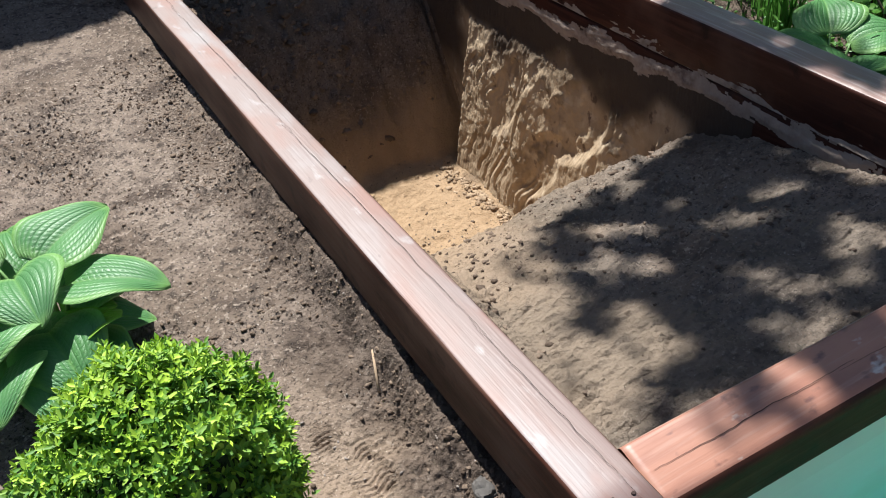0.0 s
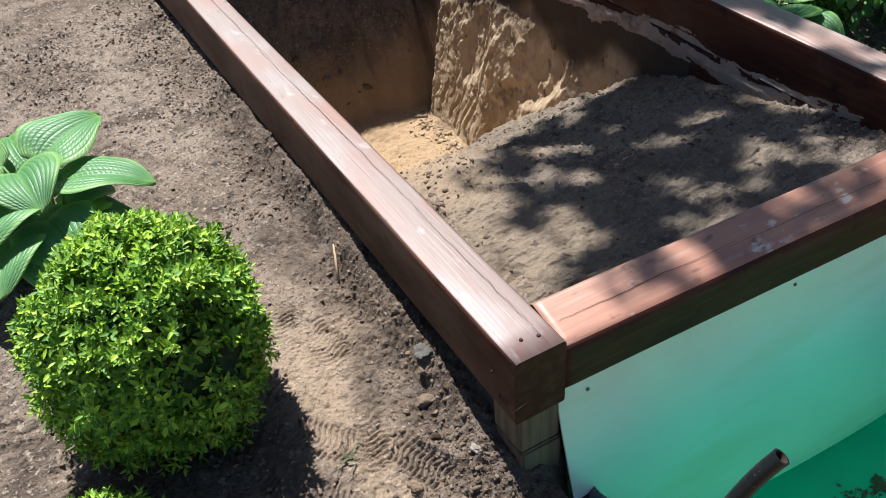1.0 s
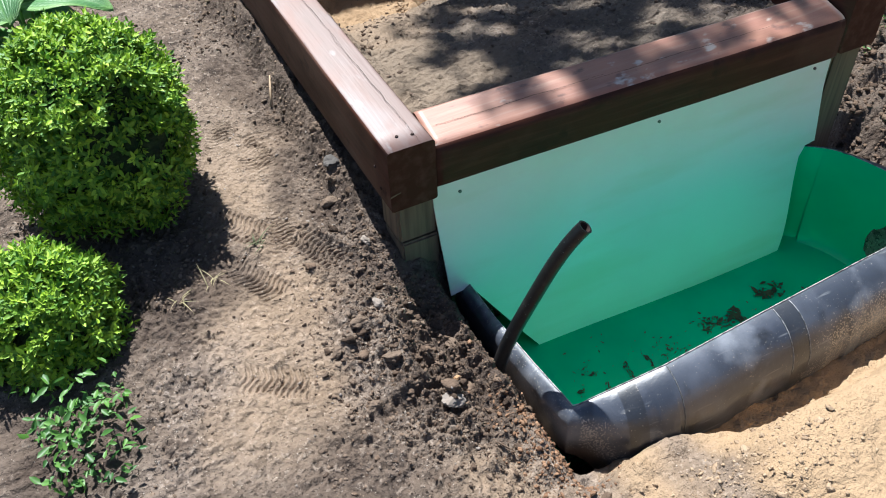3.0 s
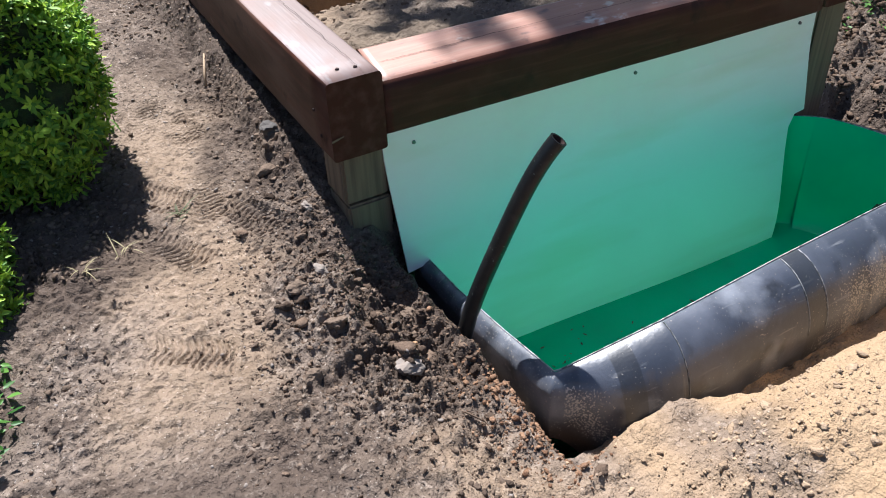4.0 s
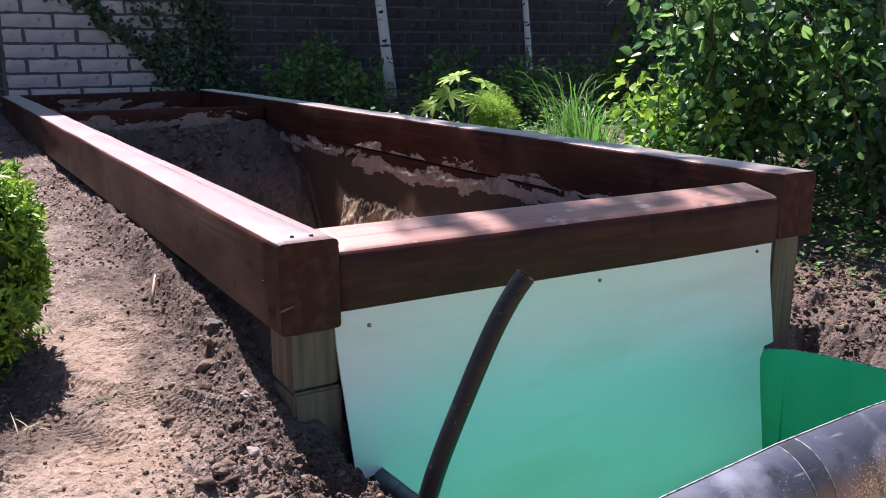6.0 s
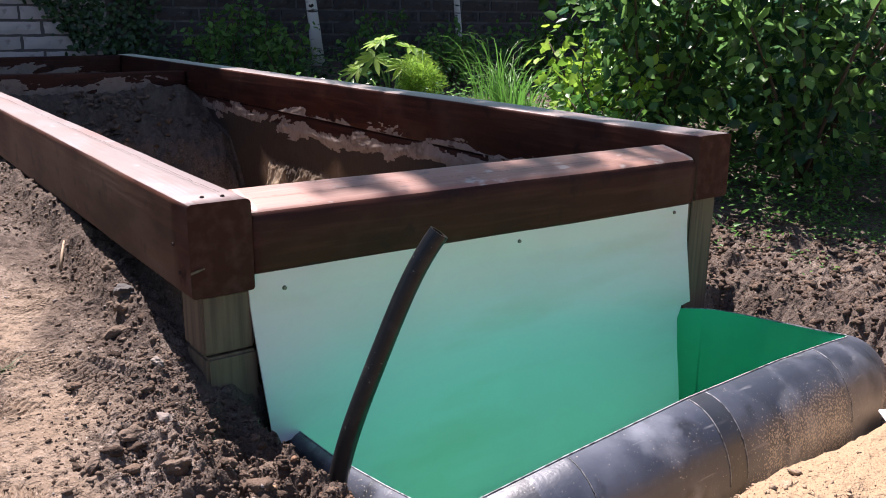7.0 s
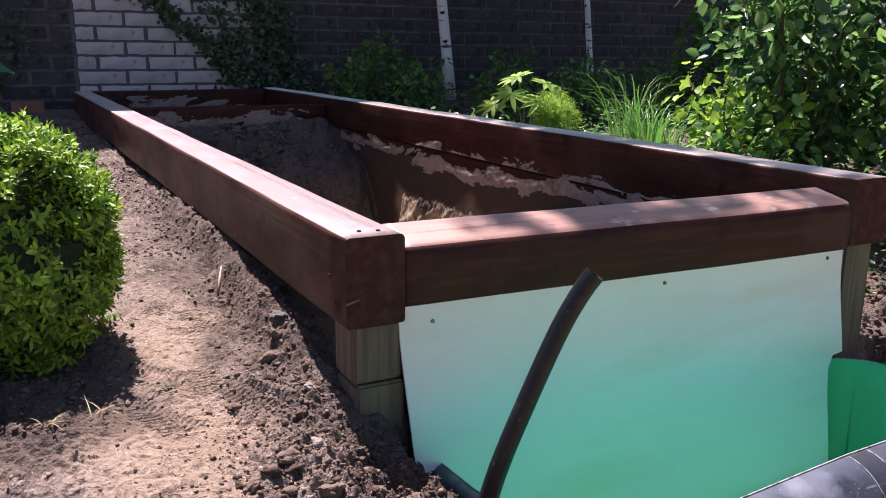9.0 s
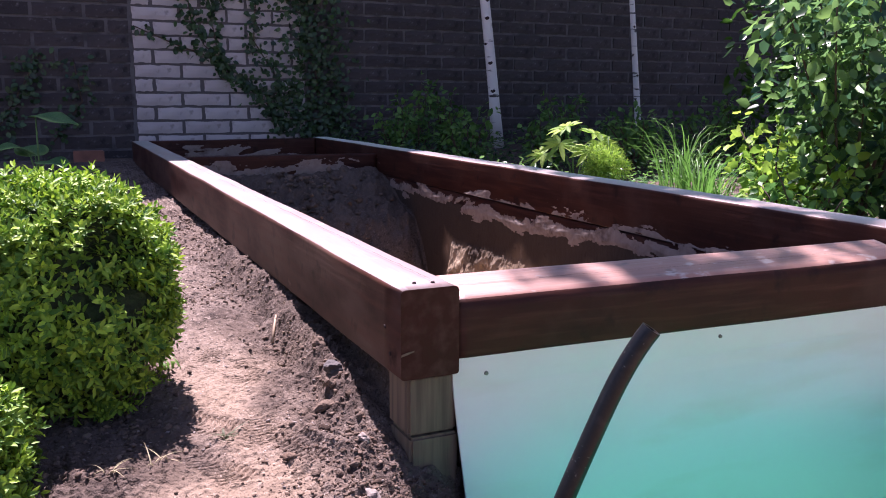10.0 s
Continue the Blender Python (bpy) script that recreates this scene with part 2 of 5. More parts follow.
BRICK_DARK = material("brown_brick", (0.050, 0.043, 0.044), 0.85, vary=[((0.088, 0.072, 0.068), 3.0, 5.0, 0.4, 0.7), ((0.19, 0.185, 0.185), 26.0, 7.0, 0.59, 0.74), ((0.02, 0.018, 0.018), 12.0, 6.0, 0.58, 0.7)], bump=[(60.0, 0.4, 0.004)])
MORTAR = material("mortar", (0.135, 0.128, 0.125), 0.95, vary=[((0.07, 0.066, 0.065), 9.0, 6.0, 0.45, 0.65)], bump=[(80.0, 0.4, 0.004)])
for kind, deep in ((BRICK_WHITE, 0.35), (BRICK_DARK, 0.6)):
    t = kind.node_tree
    src = t.nodes["Principled BSDF"].inputs["Base Color"].links[0].from_socket
    each = t.nodes.new("ShaderNodeObjectInfo")
    mx = t.nodes.new("ShaderNodeMix")
    mx.data_type, mx.blend_type = "RGBA", "MULTIPLY"
    ramp = t.nodes.new("ShaderNodeMapRange")
    ramp.inputs["To Min"].default_value, ramp.inputs["To Max"].default_value = 0.0, deep
    t.links.new(each.outputs["Random"], ramp.inputs["Value"])
    t.links.new(ramp.outputs[0], mx.inputs["Factor"])
    t.links.new(src, mx.inputs["A"])
    mx.inputs["B"].default_value = (0.45, 0.42, 0.42, 1)
    t.links.new(mx.outputs["Result"], t.nodes["Principled BSDF"].inputs["Base Color"])
LEAF_TREE = leaf_material("tree_leaves", (0.035, 0.11, 0.015), (0.09, 0.22, 0.03))
LEAF_SHRUB = leaf_material("shrub_leaves", (0.024, 0.082, 0.045), (0.23, 0.44, 0.105), 0.28, 0.55, power=1.7)
LEAF_HERB = leaf_material("herb_leaves", (0.055, 0.16, 0.04), (0.16, 0.35, 0.065), 0.45, 0.45)
BIRCH = material("birch_bark", (0.80, 0.775, 0.73), 0.8, vary=[((0.05, 0.045, 0.04), (6, 6, 30), 5.0, 0.60, 0.68)], bump=[(40.0, 0.3, 0.004)])
TWIG = material("brown_twig", (0.09, 0.06, 0.04), 0.85)


# ---- builders ----
def mesh_object(name, verts, faces, mat=None, parent=None, smooth=True, label=""):
    me = bpy.data.meshes.new(name)
    me.from_pydata([tuple(v) for v in verts], [], [tuple(f) for f in faces])
    if mat:
        me.materials.append(mat)
    me.polygons.foreach_set("use_smooth", [smooth] * len(me.polygons))
    me.update()
    ob = new(name, me)
    if parent:
        ob.parent = parent
    if label:
        ob["label"] = label
    return ob


def empty(name, at=(0, 0, 0)):
    ob = new(name)
    ob.location = at
    ob.empty_display_size = 0.05
    return ob


def smoothstep(a, b, v):
    u = np.clip((v - a) / (b - a), 0, 1)
    return u * u * (3 - 2 * u)


class ValueNoise:
    """Smooth lattice noise on arrays, about -1 to 1."""

    def __init__(self, seed):
        self.table = np.random.default_rng(seed).uniform(-1, 1, (256, 256))

    def __call__(self, x, y, octaves=4, gain=0.5):
        total, amp = 0.0, 1.0
        for k in range(octaves):
            f = 2.0 ** k
            u, v = np.asarray(x) * f + 17.3 * k, np.asarray(y) * f + 9.1 * k
            i, j = np.floor(u).astype(int), np.floor(v).astype(int)
            a, b = u - i, v - j
            a, b = a * a * (3 - 2 * a), b * b * (3 - 2 * b)
            g = lambda p, q: self.table[p % 256, q % 256]
            total = total + amp * ((g(i, j) * (1 - a) + g(i + 1, j) * a) * (1 - b) + (g(i, j + 1) * (1 - a) + g(i + 1, j + 1) * a) * b)
            amp *= gain
        return total


NA, NB, NC = ValueNoise(3), ValueNoise(4), ValueNoise(5)


def beam(name, a, b, width, height, mat, radii=(0.012, 0.012, 0.008, 0.008), parent=None, tilt=0.0, wobble=0.002, steps=60, label=""):
    """A squared timber whose top centre line runs from a to b. radii: top left, top right, bottom right, bottom left, seen along the run."""
    a, b = Vector(a), Vector(b)
    run = (b - a)
    side = run.cross(Vector((0, 0, 1))).normalized()
    up = side.cross(run).normalized()
    prof = []
    corners = [(-width / 2, 0, radii[0], 180), (width / 2, 0, radii[1], 90), (width / 2, -height, radii[2], 0), (-width / 2, -height, radii[3], -90)]
    for x, z, r, start in corners:
        cx, cz = x - math.copysign(r, x), (z - r) if z == 0 else (z + r)
        for k in range(6):
            ang = radians(start - 90 * k / 5)
            prof.append((cx + r * math.cos(ang), cz + r * math.sin(ang)))
    prof = [(px, pz + (tilt * (px / width - 0.5) if pz > -height / 2 else 0.0)) for px, pz in prof]
    n = len(prof)
    verts, faces = [], []
    for i in range(steps + 1):
        u = i / steps
        c = a + run * u
        s = u * run.length * 2.0
        for k, (px, pz) in enumerate(prof):
            w = 1 + wobble / width * float(NA(s, k // 6 * 7.7, 2))
            shrink = 0.985 if i in (0, steps) else 1.0
            verts.append(c + side * px * w * shrink + up * (pz + wobble * float(NB(s, 3.3, 2))))
    for i in range(steps):
        for k in range(n):
            faces.append((i * n + k, i * n + (k + 1) % n, (i + 1) * n + (k + 1) % n, (i + 1) * n + k))
    faces.append(tuple(range(n))[::-1])
    faces.append(tuple(range(steps * n, steps * n + n)))
    ob = mesh_object(name, verts, faces, mat, parent, True, label)
    ob.data.materials.append(END_GRAIN)
    for p in ob.data.polygons[-2:]:
        p.material_index, p.use_smooth = 1, False
    return ob


def bleach_lit_top(ob, mat, level=0.8):
    """Gives the upward faces of a timber a worn surface with sunlight in its colour."""
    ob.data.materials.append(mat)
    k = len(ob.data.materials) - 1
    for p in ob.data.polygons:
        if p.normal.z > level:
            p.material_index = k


def leaves(name, pos, along, normal, length, width, mat, parent=None, fold=0.25, label=""):
    """Many small pointed leaves, folded along the midrib, as one mesh."""
    pos, along, normal = (np.asarray(v, float) for v in (pos, along, normal))
    along = along / np.linalg.norm(along, axis=1)[:, None]
    side = np.cross(normal, along)
    side /= np.linalg.norm(side, axis=1)[:, None] + 1e-9
    nor = np.cross(along, side)
    length, width = np.broadcast_to(length, len(pos))[:, None], np.broadcast_to(width, len(pos))[:, None]
    w, d = side * width / 2, nor * width * fold
    v = np.stack([pos, pos + along * length * 0.3 + w * 0.85, pos + along * length * 0.35 - d, pos + along * length * 0.3 - w * 0.85,
                  pos + along * length * 0.68 + w * 0.7 - d * 0.3, pos + along * length * 0.7 - d * 1.2, pos + along * length * 0.68 - w * 0.7 - d * 0.3,
                  pos + along * length - d * 1.6], 1)
    f0 = np.array([(0, 2, 1, 1), (0, 3, 2, 2), (1, 2, 5, 4), (2, 3, 6, 5), (4, 5, 7, 7), (5, 6, 7, 7)])
    n = len(pos)
    verts = v.reshape(-1, 3)
    me = bpy.data.meshes.new(name)
    faces = []
    for k in range(6):
        q = f0[k]
        idx = (np.arange(n) * 8)[:, None] + (q[None, :3] if q[2] == q[3] else q[None, :])
        faces.extend(map(tuple, idx.tolist()))
    me.from_pydata(verts.tolist(), [], faces)
    me.materials.append(mat)
    me.polygons.foreach_set("use_smooth", [True] * len(me.polygons))
    me.update()
    ob = new(name, me)
    if parent:
        ob.parent = parent
    if label:
        ob["label"] = label
    return ob


def tube(name, pts, rad, mat, parent=None, sides=10, label="", cap=True):
    """A tapered tube through points."""
    pts = [Vector(p) for p in pts]
    rad = [rad] * len(pts) if not hasattr(rad, "__len__") else rad
    verts, faces = [], []
    ref = Vector((0.31, 0.9, 0.2))
    for i, p in enumerate(pts):
        d = (pts[min(i + 1, len(pts) - 1)] - pts[max(i - 1, 0)]).normalized()
        s = d.cross(ref).normalized()
        u = s.cross(d)
        for k in range(sides):
            a = 2 * math.pi * k / sides
            verts.append(p + (s * math.cos(a) + u * math.sin(a)) * rad[i])
    for i in range(len(pts) - 1):
        for k in range(sides):
            faces.append((i * sides + k, i * sides + (k + 1) % sides, (i + 1) * sides + (k + 1) % sides, (i + 1) * sides + k))
    if cap:
        faces += [tuple(range(sides))[::-1], tuple(range((len(pts) - 1) * sides, len(pts) * sides))]
    return mesh_object(name, verts, faces, mat, parent, True, label)


# ---- ground ----
def lines(*stretches):
    out = [stretches[0][0]]
    for a, b, step in stretches:
        n = max(1, int(round((b - a) / step)))
        out += list(a + (b - a) * (np.arange(n) + 1) / n)
    return np.array(out)


PRINTS = [(-0.365, 0.635, 8), (-0.45, 0.745, -16), (-0.405, 0.25, -14), (-0.51, 0.335, 40), (-0.335, 0.15, 24), (-0.595, -0.235, 62), (-0.70, 0.25, 10), (-0.53, 0.11, 28), (-0.22, 2.12, 10), (-0.54, 2.38, 30), (-0.45, 1.25, 5), (-0.52, 1.70, 25)]


def retreat(y):
    return np.interp(y, [1.35, 1.55, 1.8, 2.3, 3.1], [0.06, 0.012, 0.0, 0.006, 0.01])


def ground_height(x, y):
    """The soil's height, before the finest grain: a garden slope, the dug bed and the trough's hole."""
    slope = np.interp(y, [-3.0, -1.0, -0.3, 0.1, 0.7, 1.2, 2.5, 6.0], [-0.50, -0.44, -0.41, -0.375, -0.335, -0.29, -0.25, -0.15])
    left = slope + 0.035 * smoothstep(-0.35, -0.8, x) * smoothstep(0.6, -0.4, y) + 0.085 * smoothstep(-0.24, -0.15, x) * smoothstep(0.1, 0.4, y) * smoothstep(3.0, 1.2, y)
    left = left - 0.078 * smoothstep(-0.30, -0.12, x) * smoothstep(0.15, -0.1, y)
    right = np.interp(y, [-3.0, -0.3, 0.3, 1.0, 3.0, 6.0], [-0.52, -0.52, -0.48, -0.42, -0.26, -0.1])
    left = left + 0.03 * np.exp(-(((x + 0.15) / 0.06) ** 2 + ((y + 0.02) / 0.08) ** 2))
    h = left + (right - left) * smoothstep(-0.1, 0.35, x)
    # front: sand behind the trough's wall
    front = -0.465 - 0.015 * smoothstep(0.2, 1.2, x) - 0.03 * smoothstep(-1.0, -1.5, y)
    h = np.where(y < -0.3, h + (front - h) * smoothstep(-0.35, 0.05, x), h)
    h = h + 0.02 * np.exp(-(((x - 0.30) / 0.30) ** 2 + ((y + 1.02) / 0.10) ** 2)) + 0.085 * smoothstep(-0.84, -0.94, y) * smoothstep(0.05, 0.5, x)
    # the trench that the trough stands in
    tx = smoothstep(-0.07, 0.01, x) * smoothstep(1.72, 1.56, x)
    ty = smoothstep(-0.93, -0.84, y + 0.05 * NA(x * 3, 0.7, 2) - 0.075 * smoothstep(0.5, 0.2, x)) * smoothstep(0.02, -0.02, y)
    h = h - 0.14 * tx * ty
    hole = smoothstep(0.0, 0.06, x) * smoothstep(1.5, 1.42, x) * smoothstep(-0.72, -0.66, y) * smoothstep(0.12, 0.08, y)
    h = h * (1 - hole) + hole * -0.98
    # inside the bed
    yf = y + 0.05 * smoothstep(1.0, 1.25, x) * smoothstep(2.8, 3.0, y)
    prof = np.interp(yf, [0.0, 0.2, 0.6, 1.1, 1.4, 1.6, 1.9, 2.2, 2.6, 3.19, 3.27, 3.57, 3.68, 4.0, 4.34, 4.5, 6.2],
                     [-0.12, -0.12, -0.19, -0.30, -0.46, -0.74, -1.05, -1.27, -1.31, -1.31, -1.16, -0.58, -0.42, -0.31, -0.16, -0.12, -0.12])
    cut = np.interp(y, [0.0, 0.2, 0.6, 1.1, 1.42, 1.56, 1.73, 1.88, 2.02, 2.13, 2.24, 2.6], [-0.12, -0.12, -0.19, -0.30, -0.44, -0.60, -0.80, -0.97, -1.14, -1.27, -1.31, -1.31])
    prof = np.where(y < 2.6, prof + (cut - prof) * smoothstep(0.45, 0.75, x + 0.06 * NA(y * 5, 0.9, 2)), prof)
    shelf = np.interp(y, [0.0, 0.2, 0.6, 1.0, 1.4, 2.6, 3.6, 4.34, 6.2], [-0.12, -0.12, -0.165, -0.20, -0.225, -0.235, -0.23, -0.14, -0.12])
    edge = 1.435 + 0.008 * NB(y * 4, 0.3, 3) 
    inside = prof + (np.maximum(shelf, prof) - prof) * np.clip((x - edge + 0.03) / 0.07, 0, 1)
    inside = inside + (np.maximum(shelf, prof) - inside) * smoothstep(0.16, 0.08, x)
    bed = smoothstep(-0.10, -0.06, x) * smoothstep(1.54, 1.50, x) * smoothstep(0.06, 0.1, y) * smoothstep(6.1, 6.05, y)
    h = h * (1 - bed) + bed * inside
    return h


def grain_height(x, y):
    fine = 0.014 * NA(x * 9, y * 9, 3) + 0.012 * np.abs(NB(x * 30, y * 30, 3)) + 0.0055 * NC(x * 90, y * 90, 2)
    # trodden smoother along the path
    track = np.interp(y, [-1.2, -0.6, -0.25, 0.1, 0.5, 1.0, 1.8], [-0.85, -0.72, -0.58, -0.48, -0.44, -0.42, -0.45])
    fine = fine * (1 - 0.5 * smoothstep(0.24, 0.08, np.abs(x - track)))
    # smooth sand before the trough
    fine = fine * (1 - 0.55 * smoothstep(-0.82, -0.90, y) * smoothstep(0.15, 0.4, x))
    # crumbly heap beside the trough's corner
    heap = np.exp(-(((x + 0.16) / 0.22) ** 2 + ((y + 0.38) / 0.30) ** 2))
    fine = fine + heap * (0.044 * np.abs(NC(x * 15, y * 15, 3)) + 0.024 * np.abs(NA(x * 44, y * 44, 3)))
    # clods turned over beside the corner post
    dug = smoothstep(1.52, 1.62, x) * smoothstep(2.7, 2.2, x) * smoothstep(0.55, 0.25, y) * smoothstep(-1.4, -0.9, y)
    fine = fine + dug * (0.035 * np.abs(NB(x * 7, y * 7, 3)) + 0.014 * np.abs(NA(x * 26, y * 26, 3)))
    # rough dug slope at the far end of the pit
    far = smoothstep(3.1, 3.3, y) * smoothstep(4.4, 4.2, y) * smoothstep(-0.02, 0.06, x) * smoothstep(1.42, 1.36, x)
    fine = fine + far * (0.055 * np.abs(NA(x * 8, y * 8, 4)) + 0.035 * np.abs(NB(x * 20, y * 20, 3)))
    # boot prints
    for px, py, turn in PRINTS:
        c, s = math.cos(radians(turn)), math.sin(radians(turn))
        u, v = (x - px) * c + (y - py) * s, -(x - px) * s + (y - py) * c
        rag = 0.012 * NB(x * 22, y * 22, 2)
        mask = smoothstep(0.052, 0.036, np.abs(u) + rag) * smoothstep(0.098, 0.075, np.abs(v) + 1.2 * rag)
        tread = np.sin((v + 0.008 * np.sin(u * 70 + px * 9)) * 2 * math.pi / 0.0155)
        worn = np.clip(0.8 + 1.2 * NA(x * 10, y * 10, 3), 0.15, 1)
        fine = fine * (1 - 0.93 * mask) + mask * (0.0066 * tread * worn - 0.003)
    return fine


xs = lines((-300, -60, 60), (-60, -10, 10), (-10, -2.4, 0.8), (-2.4, -1.2, 0.05), (-1.2, -0.90, 0.015), (-0.90, -0.20, 0.0035), (-0.20, -0.13, 0.005), (-0.13, 0.02, 0.008), (0.02, 1.7, 0.012), (1.7, 2.35, 0.016), (2.35, 3.0, 0.04), (3.0, 12, 0.6), (12, 60, 8), (60, 300, 60))
ys = lines((-300, -60, 60), (-60, -10, 10), (-10, -2.4, 0.8), (-2.4, -1.2, 0.04), (-1.2, -0.62, 0.009), (-0.62, 0.80, 0.0035), (0.80, 0.85, 0.005), (0.85, 2.0, 0.008), (2.0, 3.0, 0.012), (3.0, 4.6, 0.02), (4.6, 7, 0.06), (7, 12, 0.8), (12, 60, 8), (60, 300, 60))
GX, GY = np.meshgrid(xs, ys)
GZ = ground_height(GX, GY)
near_field = smoothstep(4.0, 2.5, np.abs(GX)) * smoothstep(7.0, 5.0, np.abs(GY))
GZ = GZ + grain_height(GX, GY) * near_field
nx, ny = len(xs), len(ys)
q = (np.arange(ny - 1)[:, None] * nx + np.arange(nx - 1)[None, :]).ravel()
ground = mesh_object("ground", np.stack([GX, GY, GZ], -1).reshape(-1, 3).tolist(), np.stack([q, q + 1, q + nx + 1, q + nx], 1).tolist(), SOIL)
tagged(ground, "bare trodden garden soil with a dug pit and sand", "ground", kind="structure")
low = np.maximum(smoothstep(-0.55, -0.95, GZ), 0.75 * smoothstep(-0.25, -0.5, GZ) * smoothstep(0.95, 0.35, GX + 0.3 * NA(GX * 4, GY * 4, 3))) * (GY > 0.2) * (GX > -0.05) * (GX < 1.5) * smoothstep(3.42, 3.24, GY + 0.5 * 0.1 * NB(GX * 4, GY * 4, 2))
front_sand = smoothstep(-0.05, 0.25, GX + 0.25 * NA(GX * 4, GY * 4, 3)) * smoothstep(-0.66, -0.74, GY) * smoothstep(-2.3, -1.7, GY + 0.3 * NB(GX * 2, GY * 2, 2)) * smoothstep(2.7, 2.0, GX + 0.3 * NC(GX * 2, GY * 2, 2))
path_x = np.interp(GY, [-1.2, -0.6, -0.25, 0.1, 0.5, 1.0, 1.8], [-0.85, -0.72, -0.58, -0.48, -0.44, -0.42, -0.45])
mid_sand = 0.72 * smoothstep(0.26, 0.04, np.abs(GX - path_x) + 0.10 * NA(GX * 6, GY * 6, 4)) * smoothstep(1.2, 0.35, GY) * smoothstep(-0.60, -0.28, GY)
mid_sand = np.maximum(mid_sand, 0.85 * smoothstep(-0.62, -0.85, GY + 0.22 * NB(GX * 4, GY * 4, 4)) * smoothstep(-0.75, -0.25, GX + 0.2 * NA(GX * 5, GY * 5, 3)) * smoothstep(0.3, 0.1, GX) * smoothstep(-2.2, -1.6, GY + 0.3 * NB(GX * 2, GY * 2, 2)))
mid_sand = mid_sand * ((GX < 0.02) | (GY < -0.7))
mid_sand = np.maximum(mid_sand, 0.9 * smoothstep(0.62, 0.25, GX + 0.2 * NB(GX * 5, GY * 5, 3)) * (GX > -0.02) * smoothstep(0.15, 0.4, GY) * smoothstep(1.7, 1.3, GY))
moist_shade = smoothstep(0.95, 0.25, np.sqrt(((GX + 0.12) / 0.27) ** 2 + ((GY + 0.32) / 0.36) ** 2) + 0.45 * NA(GX * 7, GY * 7, 4))
# shade along the foot of the long timber, painted into the soil
moist_shade = np.maximum(moist_shade, 0.8 * smoothstep(-0.34, -0.20, GX + 0.10 * NB(GX * 6, GY * 6, 4)) * (GX < 0.0) * (GY > -0.1) * smoothstep(3.0, 1.0, GY))
moist_shade = np.maximum(moist_shade, 0.80 * smoothstep(0.95, 0.3, np.sqrt(((GX + 0.72) / 0.5) ** 2 + ((GY + 0.66) / 0.34) ** 2) + 0.25 * NC(GX * 6, GY * 6, 4)))
moist_shade = np.maximum(moist_shade, (0.6 + 0.10 * (GY < 0.5) - 0.4 * smoothstep(1.75, 2.1, GX + 0.2 * NA(GX * 5, GY * 5, 3)) * (GY < 0.3)) * (GX > 1.58) * (GX < 30)) * (1 - smoothstep(-0.70, -0.80, GY) * smoothstep(-0.2, 0.0, GX))
# far end of the bed: its shade is put into the soil colour
moist_shade = np.maximum(moist_shade, 0.55 * (GX > -0.02) * (GX < 1.46) * smoothstep(3.12, 3.30, GY + 0.06 * NA(GX * 6, GY * 6, 3)) * (GY < 6.1))
moist_shade = np.maximum(moist_shade, 0.75 * smoothstep(1.16, 1.30, GX + 0.05 * NA(GX * 6, GY * 6, 3)) * (GX < 1.5) * smoothstep(1.0, 1.5, GY) * (GY < 4))
# shadows of the two clipped bushes, painted as dark patches
moist_shade = np.maximum(moist_shade, 0.9 * smoothstep(1.1, 0.6, np.sqrt(((GX + 0.86) / 0.36) ** 2 + ((GY - 0.22) / 0.36) ** 2) + 0.2 * NC(GX * 6, GY * 6, 4)))
moist_shade = np.maximum(moist_shade, 0.85 * smoothstep(1.1, 0.5, np.sqrt(((GX + 1.06) / 0.26) ** 2 + ((GY + 0.18) / 0.26) ** 2) + 0.25 * NA(GX * 6, GY * 6, 4)))
bed_dark = ((GX > -0.02) & (GX < 1.45) & (GY > 0.05) & (GY < 6)) * smoothstep(-0.55, -0.4, GZ)
for key, val in (("sand", np.clip(low, 0, 1)), ("moist_shade", np.clip(moist_shade, 0, 1)), ("pale", np.clip(mid_sand, 0, 1)), ("tan", np.clip(front_sand, 0, 1)), ("dark", bed_dark * np.clip(0.75 + 0.5 * NB(GX * 3, GY * 3, 3), 0, 1))):
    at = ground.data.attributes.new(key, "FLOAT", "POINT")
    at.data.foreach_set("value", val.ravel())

# ---- timber frame ----
FRAME = "timber frame of the dug bed"
left_beam = beam("timber_beam", (-0.08, 0.0, 0.0), (-0.08, 6.1, 0.02), 0.14, 0.20, GREYED)
bleach_lit_top(left_beam, WEATHERED_LIT)
tagged(left_beam, "long weathered red-brown stained timber edging the bed", "beam", FRAME)
front_beam = beam("timber_beam", (1.39, 0.037, -0.004), (-0.008, 0.077, -0.004), 0.15, 0.168, WOOD_X, (0.028, 0.018, 0.012, 0.012), tilt=0.030)
bleach_lit_top(front_beam, RED_TOP, 0.75)
tagged(front_beam, "red-brown stained timber with rounded edge above the panel", "beam", FRAME)
right_beam = beam("timber_beam", (1.475, -0.035, 0.033), (1.50, 6.1, 0.03), 0.15, 0.195, WOOD_Y)
bleach_lit_top(right_beam, PINK_TOP)
tagged(right_beam, "long red-brown stained timber on the planted side", "beam", FRAME)
lower_beam = beam("timber_beam", (1.475, 0.10, -0.166), (1.50, 6.05, -0.166), 0.145, 0.16, WOOD_Y)
tagged(lower_beam, "mud-stained lower timber under the long beam", "beam", FRAME)
far_beam = beam("timber_beam", (-0.01, 6.05, 0.02), (1.42, 6.05, 0.02), 0.13, 0.20, WOOD_X)
tagged(far_beam, "dark stained timber closing the bed before the brick wall", "beam", FRAME)
cross_beam = beam("timber_beam", (-0.01, 4.42, -0.01), (1.41, 4.42, -0.02), 0.10, 0.16, WOOD_X)
